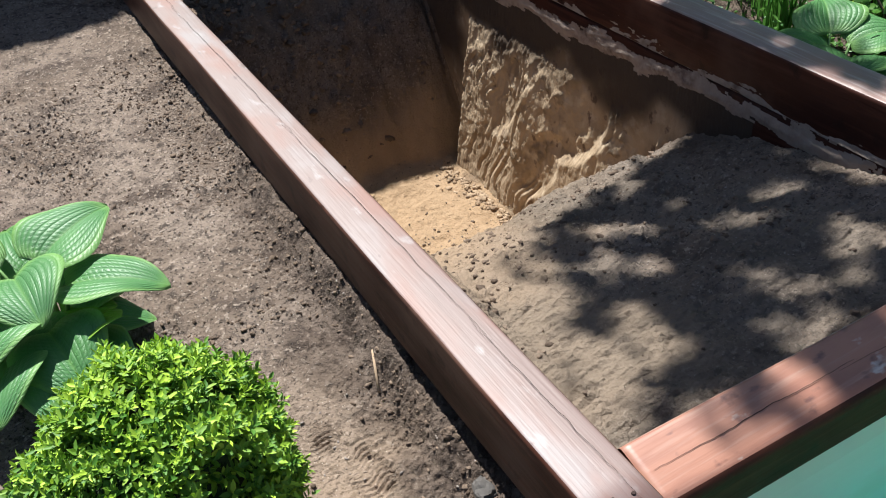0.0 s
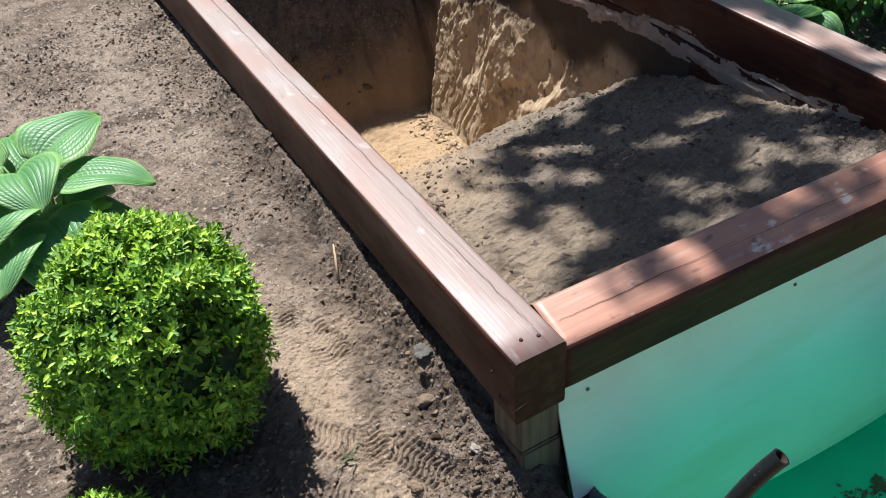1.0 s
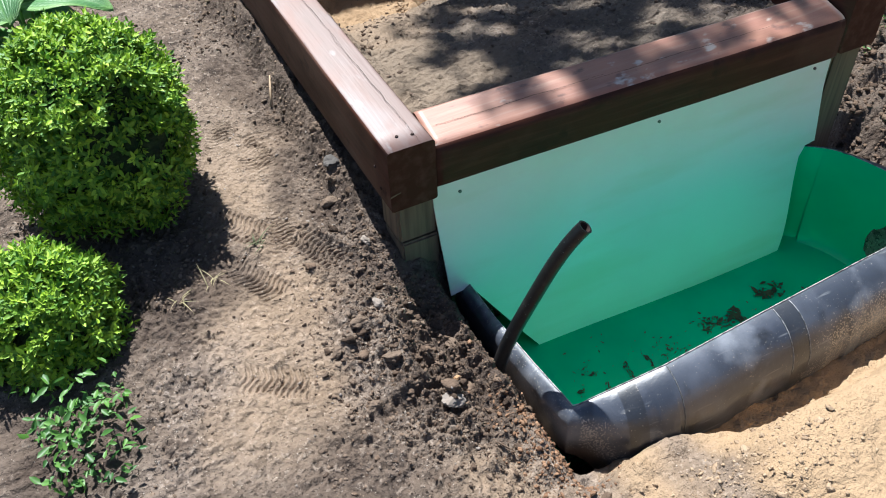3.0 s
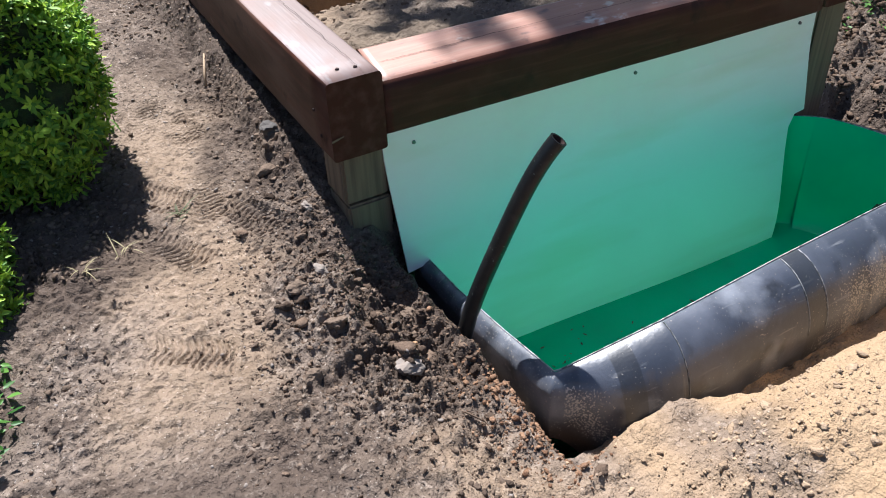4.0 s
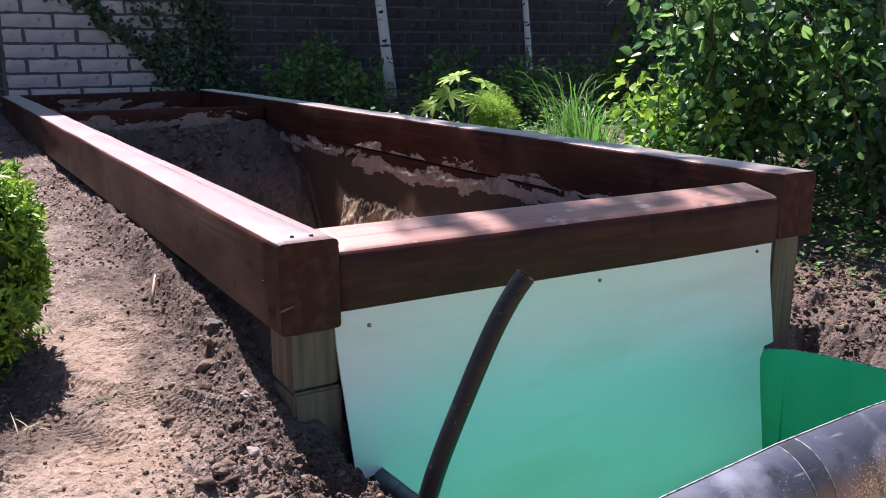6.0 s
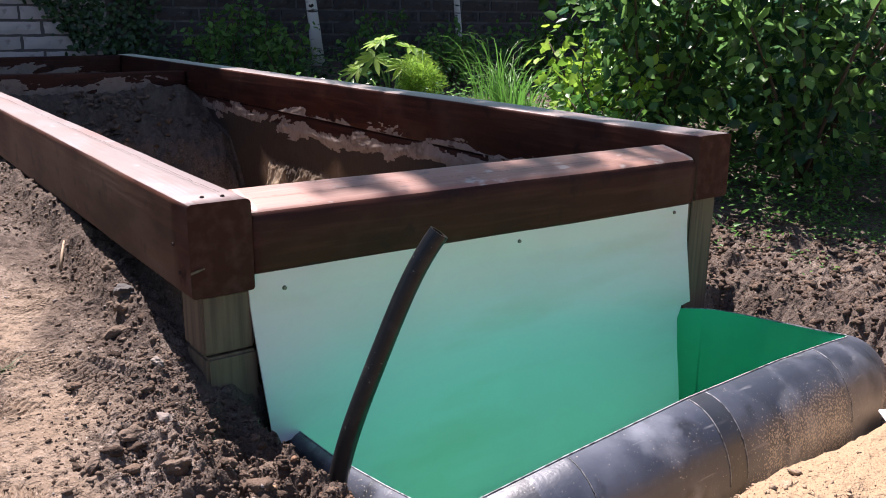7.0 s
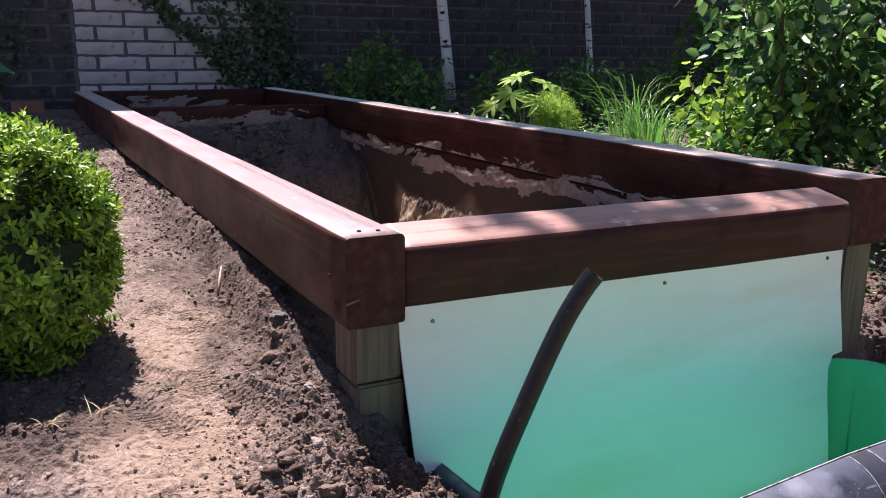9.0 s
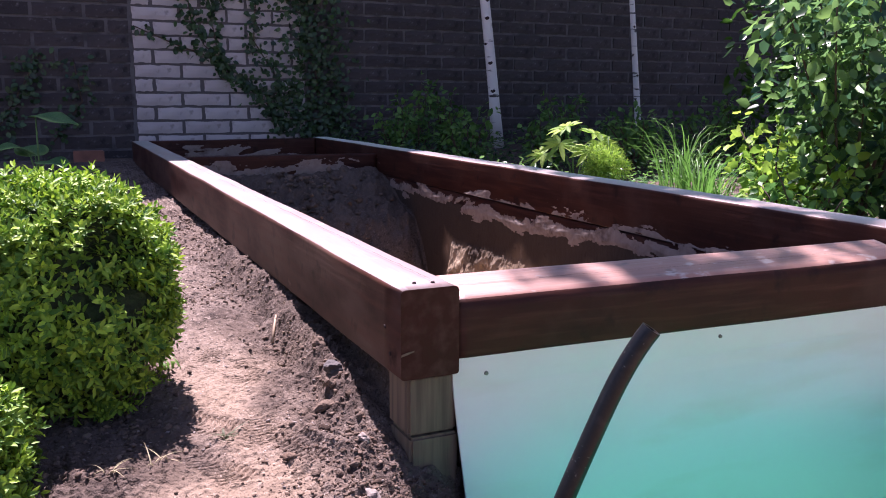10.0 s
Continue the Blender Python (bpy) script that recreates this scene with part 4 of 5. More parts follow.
def crown(parent, origin, count, seed):
    """Leaf clumps of the overhanging crown, denser in the middle, with gaps."""
    rng = np.random.default_rng(seed)
    pts = []
    while len(pts) < count:
        gx, gy = rng.uniform(0.0, 2.6, 4000), rng.uniform(-0.25, 3.4, 4000)
        edge = np.interp(gy, [-0.3, 0.0, 0.8, 1.3, 1.6, 2.2, 3.6], [0.6, 0.25, 0.26, 0.55, 1.52, 1.62, 1.70])
        dens = smoothstep(edge - 0.2, edge + np.where(gy > 1.4, 0.05, 0.3), gx) * smoothstep(np.where(gy > 1.7, 1.78, np.where(gy < 0.7, 1.62, 2.05)), np.where(gy > 1.7, 1.55, np.where(gy < 0.7, 1.30, 1.65)), gx) * (0.32 + 0.68 * smoothstep(0.0, 0.35, gy))
        dens = dens * np.where((gx > 0.95) & (gy < 0.25), 0.65, 1.0)
        clump = np.clip(0.80 + 2.2 * NB(gx * 10.0 + seed, gy * 10.0, 2), 0.03, 1)
        keep = rng.uniform(size=4000) < dens * clump
        z = 5.2 + rng.uniform(0, 1.3, 4000)
        p = np.stack([gx + SUN.x / SUN.z * z, gy + SUN.y / SUN.z * z, z], 1)[keep]
        pts.extend(p.tolist())
    pts = np.array(pts[:count]) - np.array(origin)
    a = rng.normal(size=(count, 3))
    a[:, 2] -= 0.5
    nrm = rng.normal(size=(count, 3)) * 0.6 + np.array((0, 0, 1.0))
    ln = rng.uniform(0.045, 0.075, count)
    leaves("crown", pts, a, nrm, ln, ln * 0.75, LEAF_TREE, parent, 0.12)


crown(birch_tree, foot, 12500, 5)
for k, (tx, ty, tz) in enumerate([(-2.7, -2.6, 5.6), (-1.7, -2.2, 5.8), (-2.2, -1.4, 5.9), (-1.0, -2.6, 5.5), (-1.3, -0.9, 5.9)]):
    zs = 3.0 + 0.35 * k
    u = zs / 6.2
    tube("limb", [(-0.95 * u, -0.4 * u, zs), (tx * 0.5 - 0.2, ty * 0.45, zs + 0.9), (tx, ty, tz + 0.2)], [0.022, 0.014, 0.004], TWIG, birch_tree, 6)


def shade_crown(parent, centre, size, count, seed):
    rng = np.random.default_rng(seed)
    d = rng.normal(size=(count, 3))
    d /= np.linalg.norm(d, axis=1)[:, None]
    p = d * (rng.uniform(0, 1, count) ** 0.4)[:, None] * np.array(size) * (1 + 0.3 * NA(d[:, 0] * 3, d[:, 1] * 3, 2))[:, None] + np.array(centre)
    a = rng.normal(size=(count, 3)) + np.array((0, 0, -0.5))
    ln = rng.uniform(0.05, 0.09, count)
    leaves("crown", p, a, rng.normal(scale=0.6, size=(count, 3)) + np.array((0, 0, 1.0)), ln, ln * 0.75, LEAF_TREE, parent, 0.12)


# unseen crown, added on the sapling to shade the hedge side
shade_crown(second, (0.6, -1.2, 5.0), (1.7, 1.9, 1.0), 8000, 6)


# ---- shrubs, herbs and weeds ----
def shrub(at, spread, height, count, leaf, seed, label, mat, name="shrub", stems=9):
    base = empty(name, at)
    rng = np.random.default_rng(seed)
    pos, alo, nor = [], [], []
    for k in range(stems):
        a = 2 * math.pi * k / stems + rng.uniform(-0.3, 0.3)
        r = spread * rng.uniform(0.35, 1.0)
        h = height * rng.uniform(0.65, 1.05)
        tip = np.array((r * math.cos(a), r * math.sin(a), h))
        mid = tip * np.array((0.35, 0.35, 0.55)) + rng.normal(scale=0.04, size=3)
        line = [((1 - u) ** 2) * np.zeros(3) + 2 * u * (1 - u) * mid + u * u * tip for u in np.linspace(0, 1, 7)]
        tube("stem", line, list(np.linspace(0.011, 0.003, 7)), TWIG, base, 6)
        n = count // stems
        u = rng.uniform(0.06, 1.02, n) ** 0.8
        c = 2 * (u * (1 - u))[:, None] * mid + (u * u)[:, None] * tip
        off = rng.normal(size=(n, 3))
        off /= np.linalg.norm(off, axis=1)[:, None]
        d = rng.uniform(0.02, 0.24, n) * spread / 0.6
        pos.append(c + off * d[:, None])
        alo.append(off + np.array((0, 0, -0.25)) + rng.normal(scale=0.35, size=(n, 3)))
        nor.append(rng.normal(scale=0.8, size=(n, 3)) + np.array((-0.2, -0.2, 0.8)))
    pos, alo, nor = (np.concatenate(v) for v in (pos, alo, nor))
    keep = pos[:, 2] > 0.05
    ln = rng.uniform(0.7, 1.2, len(pos))[keep] * leaf
    leaves("foliage", pos[keep], alo[keep], nor[keep], ln, ln * 0.74, mat, base, 0.12)
    return tagged(base, label, "shrub" if name == "shrub" else "plant", "garden plants")


shrub((2.74, 1.33, -0.38), 0.80, 1.6, 2500, 0.070, 3, "tall leafy shrub with broad backlit leaves", LEAF_SHRUB)
shrub((3.08, 0.65, -0.42), 0.82, 1.45, 2300, 0.066, 4, "tall dense shrub with dark glossy leaves", LEAF_SHRUB)
shrub((3.55, 1.75, -0.34), 0.90, 1.9, 2500, 0.07, 5, "tall shaded shrub behind the timber bed", LEAF_SHRUB)
shrub((3.9, 1.3, -0.40), 1.1, 2.1, 3400, 0.08, 6, "tall dark shrub in the shade", LEAF_SHRUB)
for k, (x, y, h, r) in enumerate([(1.95, 5.3, 0.45, 0.22), (2.35, 5.75, 0.6, 0.25), (2.66, 5.9, 0.5, 0.22), (3.75, 5.5, 0.5, 0.25), (4.3, 5.2, 0.35, 0.3), (2.3, 4.6, 0.35, 0.25), (2.9, 4.4, 0.3, 0.3), (3.6, 4.2, 0.35, 0.35), (4.6, 4.4, 0.4, 0.4), (5.6, 5.2, 0.5, 0.4)]):
    shrub((x, y, -0.2), r, h + 0.12, 330, 0.06, 30 + k, "leafy green herb in the shaded border", LEAF_HERB, "garden_herb", 7)


def blades(name, at, count, length, seed, mat, label, width=0.012, lean=0.8):
    base = empty(name, at)
    rng = np.random.default_rng(seed)
    for k in range(count):
        a = rng.uniform(0, 2 * math.pi)
        ln = length * rng.uniform(0.6, 1.15)
        out = np.array((math.cos(a), math.sin(a), 0)) * lean * rng.uniform(0.3, 1.0)
        root = np.array((rng.normal(scale=min(0.04, 0.3 * length)), rng.normal(scale=min(0.04, 0.3 * length)), 0.0))
        side = np.array((-math.sin(a), math.cos(a), 0)) * width / 2
        vs, fs = [], []
        for i in range(7):
            u = i / 6
            c = root + out * ln * u ** 1.6 + np.array((0, 0, 1)) * ln * (u - 0.45 * u ** 2.4)
            w = side * (1 - u ** 2.5)
            vs += [c - w, c + np.array((0, 0, -0.15 * width)), c + w]
        for i in range(6):
            fs += [(3 * i, 3 * i + 1, 3 * i + 4, 3 * i + 3), (3 * i + 1, 3 * i + 2, 3 * i + 5, 3 * i + 4)]
        mesh_object("blade", vs, fs, mat, base)
    return tagged(base, label, "grass", "garden plants")


GRASS = leaf_material("grass_blades", (0.05, 0.17, 0.035), (0.17, 0.38, 0.06), 0.4, 0.45, "Random Per Island")
blades("grass_clump", (2.20, 1.72, -0.35), 70, 0.80, 7, GRASS, "clump of long arching green grass beside the timber", 0.010, 0.42)
blades("grass_clump", (2.36, 2.12, -0.33), 60, 0.98, 8, GRASS, "clump of long thin grass blades in sun", 0.008, 0.36)
blades("grass_clump", (2.30, 1.92, -0.34), 50, 0.86, 9, GRASS, "clump of fine upright grass in sun", 0.007, 0.4)


LEAF_BRIGHT = leaf_material("bright_herb_leaves", (0.18, 0.36, 0.045), (0.42, 0.62, 0.08), 0.6, 0.5)
shrub((2.42, 1.42, -0.37), 0.34, 0.66, 620, 0.062, 51, "low leafy herb in sun beside the grass", LEAF_BRIGHT, "garden_herb", 8)
shrub((2.25, 1.12, -0.38), 0.26, 0.46, 380, 0.050, 52, "low leafy herb behind the timber", LEAF_HERB, "garden_herb", 7)


def feathery(at, seed):
    base = empty("dill_plant", at)
    rng = np.random.default_rng(seed)
    n = 2600
    d = rng.normal(size=(n, 3))
    d /= np.linalg.norm(d, axis=1)[:, None]
    p = d * (0.055 * rng.uniform(0.1, 1, n) ** 0.6)[:, None] + rng.uniform(-1, 1, (7, 3))[rng.integers(0, 7, n)] * np.array((0.07, 0.055, 0.05)) + np.array((0, 0, 0.37))
    leaves("foliage", p, d + rng.normal(scale=0.5, size=(n, 3)), rng.normal(size=(n, 3)), rng.uniform(0.02, 0.045, n), 0.004, LEAF_BRIGHT, base)
    tube("stem", [(0, 0, 0), (0.01, 0, 0.25), (0, 0, 0.5)], [0.007, 0.006, 0.003], LEAF_STALK, base, 6)
    return tagged(base, "feathery light green herb growing beside the timber", "herb", "garden plants")


feathery((1.82, 2.04, -0.30), 3)


def palmate(at, seed):
    base = empty("lobed_plant", at)
    rng = np.random.default_rng(seed)
    for k in range(7):
        a = 2 * math.pi * k / 7 + rng.uniform(-0.2, 0.2)
        r = rng.uniform(0.05, 0.20)
        c = np.array((r * math.cos(a), r * math.sin(a), 0.58 - 1.0 * r + rng.uniform(-0.05, 0.05)))
        tube("stalk", [(0, 0, 0), c * np.array((0.4, 0.4, 0.7)), c], [0.006, 0.005, 0.003], LEAF_STALK, base, 6)
        lobes = np.linspace(-2.3, 2.3, 9) + a
        tilt = np.array((math.cos(a), math.sin(a), 0)) * 0.5 + np.array((-0.3, -0.5, 1.0))
        tilt /= np.linalg.norm(tilt)
        dirs = np.stack([np.cos(lobes), np.sin(lobes), np.zeros(9)], 1)
        dirs -= (dirs @ tilt)[:, None] * tilt
        leaves("leaf", np.repeat(c[None], 9, 0), dirs, np.repeat(tilt[None], 9, 0), 0.145 - 0.055 * np.abs(np.linspace(-1, 1, 9)), 0.036, LEAF_BRIGHT, base)
    return tagged(base, "bright green plant with deeply lobed leaves", "plant", "garden plants")


palmate((1.85, 2.37, -0.30), 4)


def scatter_leaves(name, region, count, leaf, seed, mat, label, height=0.1, thin=1.0):
    rng = np.random.default_rng(seed)
    x, y = rng.uniform(region[0], region[1], count), rng.uniform(region[2], region[3], count)
    keep = NB(x * 2.2 + seed, y * 2.2, 3) + rng.normal(scale=0.3, size=count) > -0.25 * thin
    x, y = x[keep], y[keep]
    z = ground_height(x, y) + rng.uniform(0.0, 1.0, len(x)) ** 2 * height
    a = rng.normal(size=(len(x), 3))
    a[:, 2] = np.abs(a[:, 2]) * 0.5
    nrm = rng.normal(scale=0.4, size=(len(x), 3)) + np.array((0, 0, 1.0))
    ln = rng.uniform(0.5, 1.2, len(x)) * leaf
    ob = leaves(name, np.stack([x, y, z], 1), a, nrm, ln, ln * 0.5, mat)
    return tagged(ob, label, "weeds", kind="stuff")


scatter_leaves("weeds", (1.75, 4.6, 0.25, 3.2), 22000, 0.034, 11, LEAF_HERB, "low green weeds and ground cover under the shrubs", 0.16)
scatter_leaves("weeds", (1.9, 4.4, -0.15, 0.4), 5000, 0.022, 12, LEAF_HERB, "sparse low weeds at the edge of the soil", 0.06, 0.2)
scatter_leaves("weeds", (1.7, 6.0, 3.0, 6.3), 7000, 0.06, 13, LEAF_SHRUB, "shaded ground cover before the brick wall", 0.22)


def hedge():
    rng = np.random.default_rng(77)
    n = 21000
    x, y = rng.uniform(4.6, 6.2, n), rng.uniform(-3.0, 4.3, n)
    z = -0.3 + 3.6 * rng.uniform(0, 1, n) ** 0.8 * (0.8 + 0.25 * NA(y * 1.3, x * 0.5, 3))
    keep = NB(y * 2.0, z * 2.0, 3) + rng.normal(scale=0.4, size=n) > -0.5
    p = np.stack([x, y, z], 1)[keep]
    k = len(p)
    a = rng.normal(size=(k, 3))
    ln = rng.uniform(0.07, 0.13, k)
    return tagged(leaves("hedge", p, a, rng.normal(scale=0.6, size=(k, 3)) + np.array((-0.3, 0, 1.0)), ln, ln * 0.7, LEAF_TREE), "dense shaded hedge of leafy bushes", "hedge", kind="stuff")


scatter_leaves("weeds", (-1.15, -0.93, -0.34, -0.08), 260, 0.03, 16, LEAF_HERB, "low weeds beside the smaller clipped bush", 0.14, 3.0)
scatter_leaves("weeds", (-1.32, -1.0, 0.05, 0.32), 420, 0.03, 15, LEAF_HERB, "small weeds between the clipped bushes", 0.12, 3.0)
scatter_leaves("weeds", (4.4, 9.0, -2.0, 3.6), 9000, 0.10, 14, LEAF_TREE, "dark ground cover under the hedge", 0.3)
hedge()


# ---- ivy ----
def ivy(name, strands, seed, label, count):
    base = empty(name, (strands[0][0][0], 6.50, strands[0][0][1]))
    o = np.array((strands[0][0][0], 6.50, strands[0][0][1]))
    rng = np.random.default_rng(seed)
    pos = []
    for line, dens, spread in [(st[:-2], st[-2], st[-1]) for st in strands]:
        pts = [np.array((x, 6.50, z)) - o for x, z in line]
        tube("vine", pts, 0.006, TWIG, base, 5)
        for a, b in zip(pts[:-1], pts[1:]):
            n = int(np.linalg.norm(b - a) * dens * 1.7)
            u = rng.uniform(0, 1, n)[:, None]
            q = a + (b - a) * u
            q[:, 0] += rng.normal(scale=spread, size=n)
            q[:, 2] += rng.normal(scale=spread * 0.6, size=n)
            q[:, 1] -= rng.uniform(0.0, 0.10, n) * min(1.0, spread * 8)
            pos.append(q)
    pos = np.concatenate(pos)
    n = len(pos)
    a = rng.normal(size=(n, 3)) * np.array((1, 0.3, 0.7)) + np.array((0, -0.2, -0.5))
    ln = rng.uniform(0.034, 0.068, n)
    leaves("foliage", pos, a, rng.normal(scale=0.4, size=(n, 3)) + np.array((0, -1.0, 0.4)), ln, ln * 0.8, LEAF_IVY, base, 0.1)
    return tagged(base, label, "ivy", "climbing ivy")


LEAF_IVY = leaf_material("ivy_leaves", (0.018, 0.045, 0.016), (0.05, 0.12, 0.035), 0.4, 0.2)
ivy("ivy", [[(1.75, -0.1), (1.6, 0.5), (1.55, 1.0), (1.45, 1.6), (1.4, 2.4), 420, 0.17], [(1.45, -0.05), (1.3, 0.35), (1.15, 0.45), 350, 0.14], [(1.4, 1.3), (1.0, 1.35), (0.6, 1.25), 60, 0.06]], 1, "thick dark ivy climbing over the brick strip", 0)
ivy("ivy", [[(1.3, 0.1), (1.0, 0.45), (0.72, 0.7), (0.55, 0.85), (0.45, 1.05), (0.38, 1.6), 110, 0.05], [(0.72, 0.7), (0.3, 0.85), (-0.05, 1.0), 45, 0.03], [(1.0, 0.45), (0.7, 0.6), (0.62, 1.1), (0.7, 1.6), 90, 0.05], [(1.25, 0.5), (1.0, 0.9), (1.05, 1.5), 90, 0.06]], 2, "thin ivy strands over white bricks", 0)
ivy("ivy", [[(-1.3, -0.1), (-1.0, 0.4), (-0.8, 0.75), 120, 0.09], [(-0.75, 0.0), (-0.5, 0.35), (-0.55, 0.7), 70, 0.07], [(-1.9, -0.1), (-1.6, 0.5), 150, 0.12]], 3, "sparse ivy on dark brown bricks", 0)

# ---- small things on the soil ----
def pebble_mesh(name, r, seed, mat, squash=(1, 0.8, 0.6)):
    bm = bmesh.new()
    bmesh.ops.create_icosphere(bm, subdivisions=3, radius=r)
    for v in bm.verts:
        k = 1 + 0.5 * noise.noise(v.co / r * 1.3 + Vector((seed * 3.1, 0, 0))) + 0.16 * noise.noise(v.co / r * 4.0 + Vector((seed * 5.7, 0, 0)))
        v.co = Vector((v.co.x * squash[0], v.co.y * squash[1], v.co.z * squash[2])) * k
    me = bpy.data.meshes.new(name)
    bm.to_mesh(me)
    bm.free()
    me.materials.append(mat)
    return me


STONE = material("pale_stone", (0.215, 0.178, 0.148), 0.85, vary=[((0.22, 0.19, 0.17), 40.0, 4.0, 0.4, 0.7)], bump=[(90.0, 0.4, 0.004)])


DARK_STONE = material("dark_stone", (0.062, 0.056, 0.052), 0.85, vary=[((0.10, 0.09, 0.082), 40.0, 4.0, 0.4, 0.7)], bump=[(90.0, 0.4, 0.004)])


def drop_z(x, y):
    return float(ground_height(np.array([x]), np.array([y]))[0] + grain_height(np.array([x]), np.array([y]))[0])


for k, (x, y, r, m) in enumerate([(-0.215, -0.485, 0.026, STONE), (-0.180, 0.39, 0.030, DARK_STONE), (-0.235, 0.29, 0.022, CLOD), (-0.19, 0.36, 0.026, CLOD), (-0.26, -0.12, 0.016, STONE), (-0.33, -0.16, 0.02, CLOD), (-0.2, 0.1, 0.015, STONE),
                                  (-0.30, -0.30, 0.022, CLOD), (-0.42, -0.22, 0.016, CLOD), (-0.17, 0.55, 0.018, CLOD), (-0.40, -0.42, 0.02, CLOD), (-0.12, -0.28, 0.024, CLOD)]):
    kind = "soil_clod" if m is CLOD else "stone"
    ob = new(kind, pebble_mesh(kind, r, k, m, (1.2, 0.85, 0.6)))
    ob.location, ob.rotation_euler = (x, y, drop_z(x, y) + r * 0.3), (0.1 * k, 0.2, k * 1.3)
    words = {STONE: "pale stone lying on the bare soil", DARK_STONE: "dark rounded stone lying beside the long timber", CLOD: "loose brown clod of soil"}
    tagged(ob, words[m], "clod" if m is CLOD else "stone", "stones and clods")


def lump(level):
    bm = bmesh.new()
    bmesh.ops.create_icosphere(bm, subdivisions=level, radius=1.0)
    v = np.array([tuple(p.co) for p in bm.verts])
    f = np.array([[p.index for p in q.verts] for q in bm.faces])
    bm.free()
    return v, f


def crumbs(name, count, seed, place, sizes, mat, label, level=1, power=4):
    """Loose crumbs as one mesh: uneven lumps half sunk in the soil."""
    rng = np.random.default_rng(seed)
    x, y = place(rng, count)
    z = ground_height(x, y) + grain_height(x, y)
    n = len(x)
    r = rng.uniform(0, 1, n) ** power * (sizes[1] - sizes[0]) + sizes[0]
    dirs, f = lump(level)
    shift = rng.uniform(0, 200, (n, 1))
    dent = 1 + 0.55 * NA(dirs[None, :, 0] * 1.6 + shift, dirs[None, :, 1] * 1.6 + dirs[None, :, 2] * 1.3 + shift * 0.37, 2) + rng.uniform(-0.2, 0.2, (n, len(dirs)))
    v = dirs[None] * dent[..., None] * r[:, None, None] * np.stack([rng.uniform(0.8, 1.4, n), rng.uniform(0.6, 1.0, n), rng.uniform(0.45, 0.8, n)], 1)[:, None]
    a = rng.uniform(0, 6.28, n)
    c, s = np.cos(a)[:, None], np.sin(a)[:, None]
    v = np.stack([v[..., 0] * c - v[..., 1] * s, v[..., 0] * s + v[..., 1] * c, v[..., 2] + v[..., 0] * rng.uniform(-0.3, 0.3, (n, 1))], -1)
    v += np.stack([x, y, z + r * 0.05], 1)[:, None]
    faces = ((np.arange(n) * len(dirs))[:, None, None] + f[None]).reshape(-1, 3)
    ob = mesh_object(name, v.reshape(-1, 3).tolist(), faces.tolist(), mat, None, True)
    return tagged(ob, label, "soil", kind="stuff")


def on_left(rng, n):
    x, y = rng.uniform(-1.1, -0.14, n), rng.uniform(-1.2, 3.2, n)
    k = rng.uniform(size=n) < np.clip(0.25 + 0.9 * NA(x * 4, y * 4, 3) + 0.9 * smoothstep(-0.5, -0.2, x), 0.06, 1)
    return x[k], y[k]


def on_heap(rng, n):
    x, y = rng.normal(-0.16, 0.16, n), rng.normal(-0.28, 0.24, n)
    k = (x < 0.0) & ((y < -0.02) | (x < -0.16)) & (y > -1.2)
    return x[k], y[k]


def on_bed(rng, n):
    x, y = rng.uniform(0.05, 1.36, n), rng.uniform(0.2, 3.2, n)
    k = rng.uniform(size=n) < np.clip(0.4 + NA(x * 3, y * 3, 3), 0.05, 1)
    return x[k], y[k]


def on_front(rng, n):
    x, y = rng.uniform(-0.5, 1.6, n), rng.uniform(-1.4, -0.78, n)
    k = rng.uniform(size=n) < np.clip(0.5 * NA(x * 3, y * 3, 3) + 0.8 * smoothstep(0.35, 0.0, x), 0.0, 1)
    return x[k], y[k]


def on_right(rng, n):
    return rng.uniform(1.58, 2.6, n), rng.uniform(-0.8, 0.6, n)


def off_path(rng, n):
    x, y = on_left(rng, n)
    k = (np.abs(x - np.interp(y, [-0.6, -0.25, 0.1, 0.5, 1.0, 1.8], [-0.72, -0.58, -0.48, -0.44, -0.42, -0.45])) > rng.uniform(0.05, 0.22, len(x))) | (y > 1.2)
    return x[k], y[k]


def on_pile(rng, n):
    x, y = rng.normal(0.26, 0.17, n), rng.normal(-0.99, 0.065, n)
    k = (y < -0.88) & (x > -0.1)
    return x[k], y[k]


def at_corner(rng, n):
    x, y = rng.normal(-0.05, 0.05, n), rng.normal(-0.66, 0.10, n)
    k = (x < 0.0) | (y < -0.76)
    return x[k], y[k]


def on_far(rng, n):
    x, y = rng.uniform(0.05, 1.34, n), rng.uniform(3.22, 4.3, n)
    k = rng.uniform(size=n) < np.clip(0.35 + NB(x * 4, y * 4, 3), 0.05, 1)
    return x[k], y[k]


def at_wall_foot(rng, n):
    y = rng.uniform(2.0, 3.1, n)
    return 1.20 - np.abs(rng.normal(0, 0.05, n)), y


crumbs("soil_crumbs", 30000, 1, off_path, (0.0012, 0.0085), CLOD, "loose soil crumbs and grit on the trodden ground", 1, 3.2)
crumbs("soil_crumbs", 10000, 2, on_heap, (0.0012, 0.0060), MOIST_CLOD, "crumbly dug soil heaped beside the trough")
crumbs("soil_crumbs", 240, 8, on_heap, (0.004, 0.017), MOIST_CLOD, "larger loose clods beside the trough", 2, 3.0)
crumbs("soil_crumbs", 520, 12, off_path, (0.003, 0.013), CLOD, "scattered clods on the trodden soil", 2, 2.5)
crumbs("soil_crumbs", 7000, 3, on_bed, (0.0015, 0.012), CLOD, "crumbs of soil lying in the dug bed", 1, 3.2)
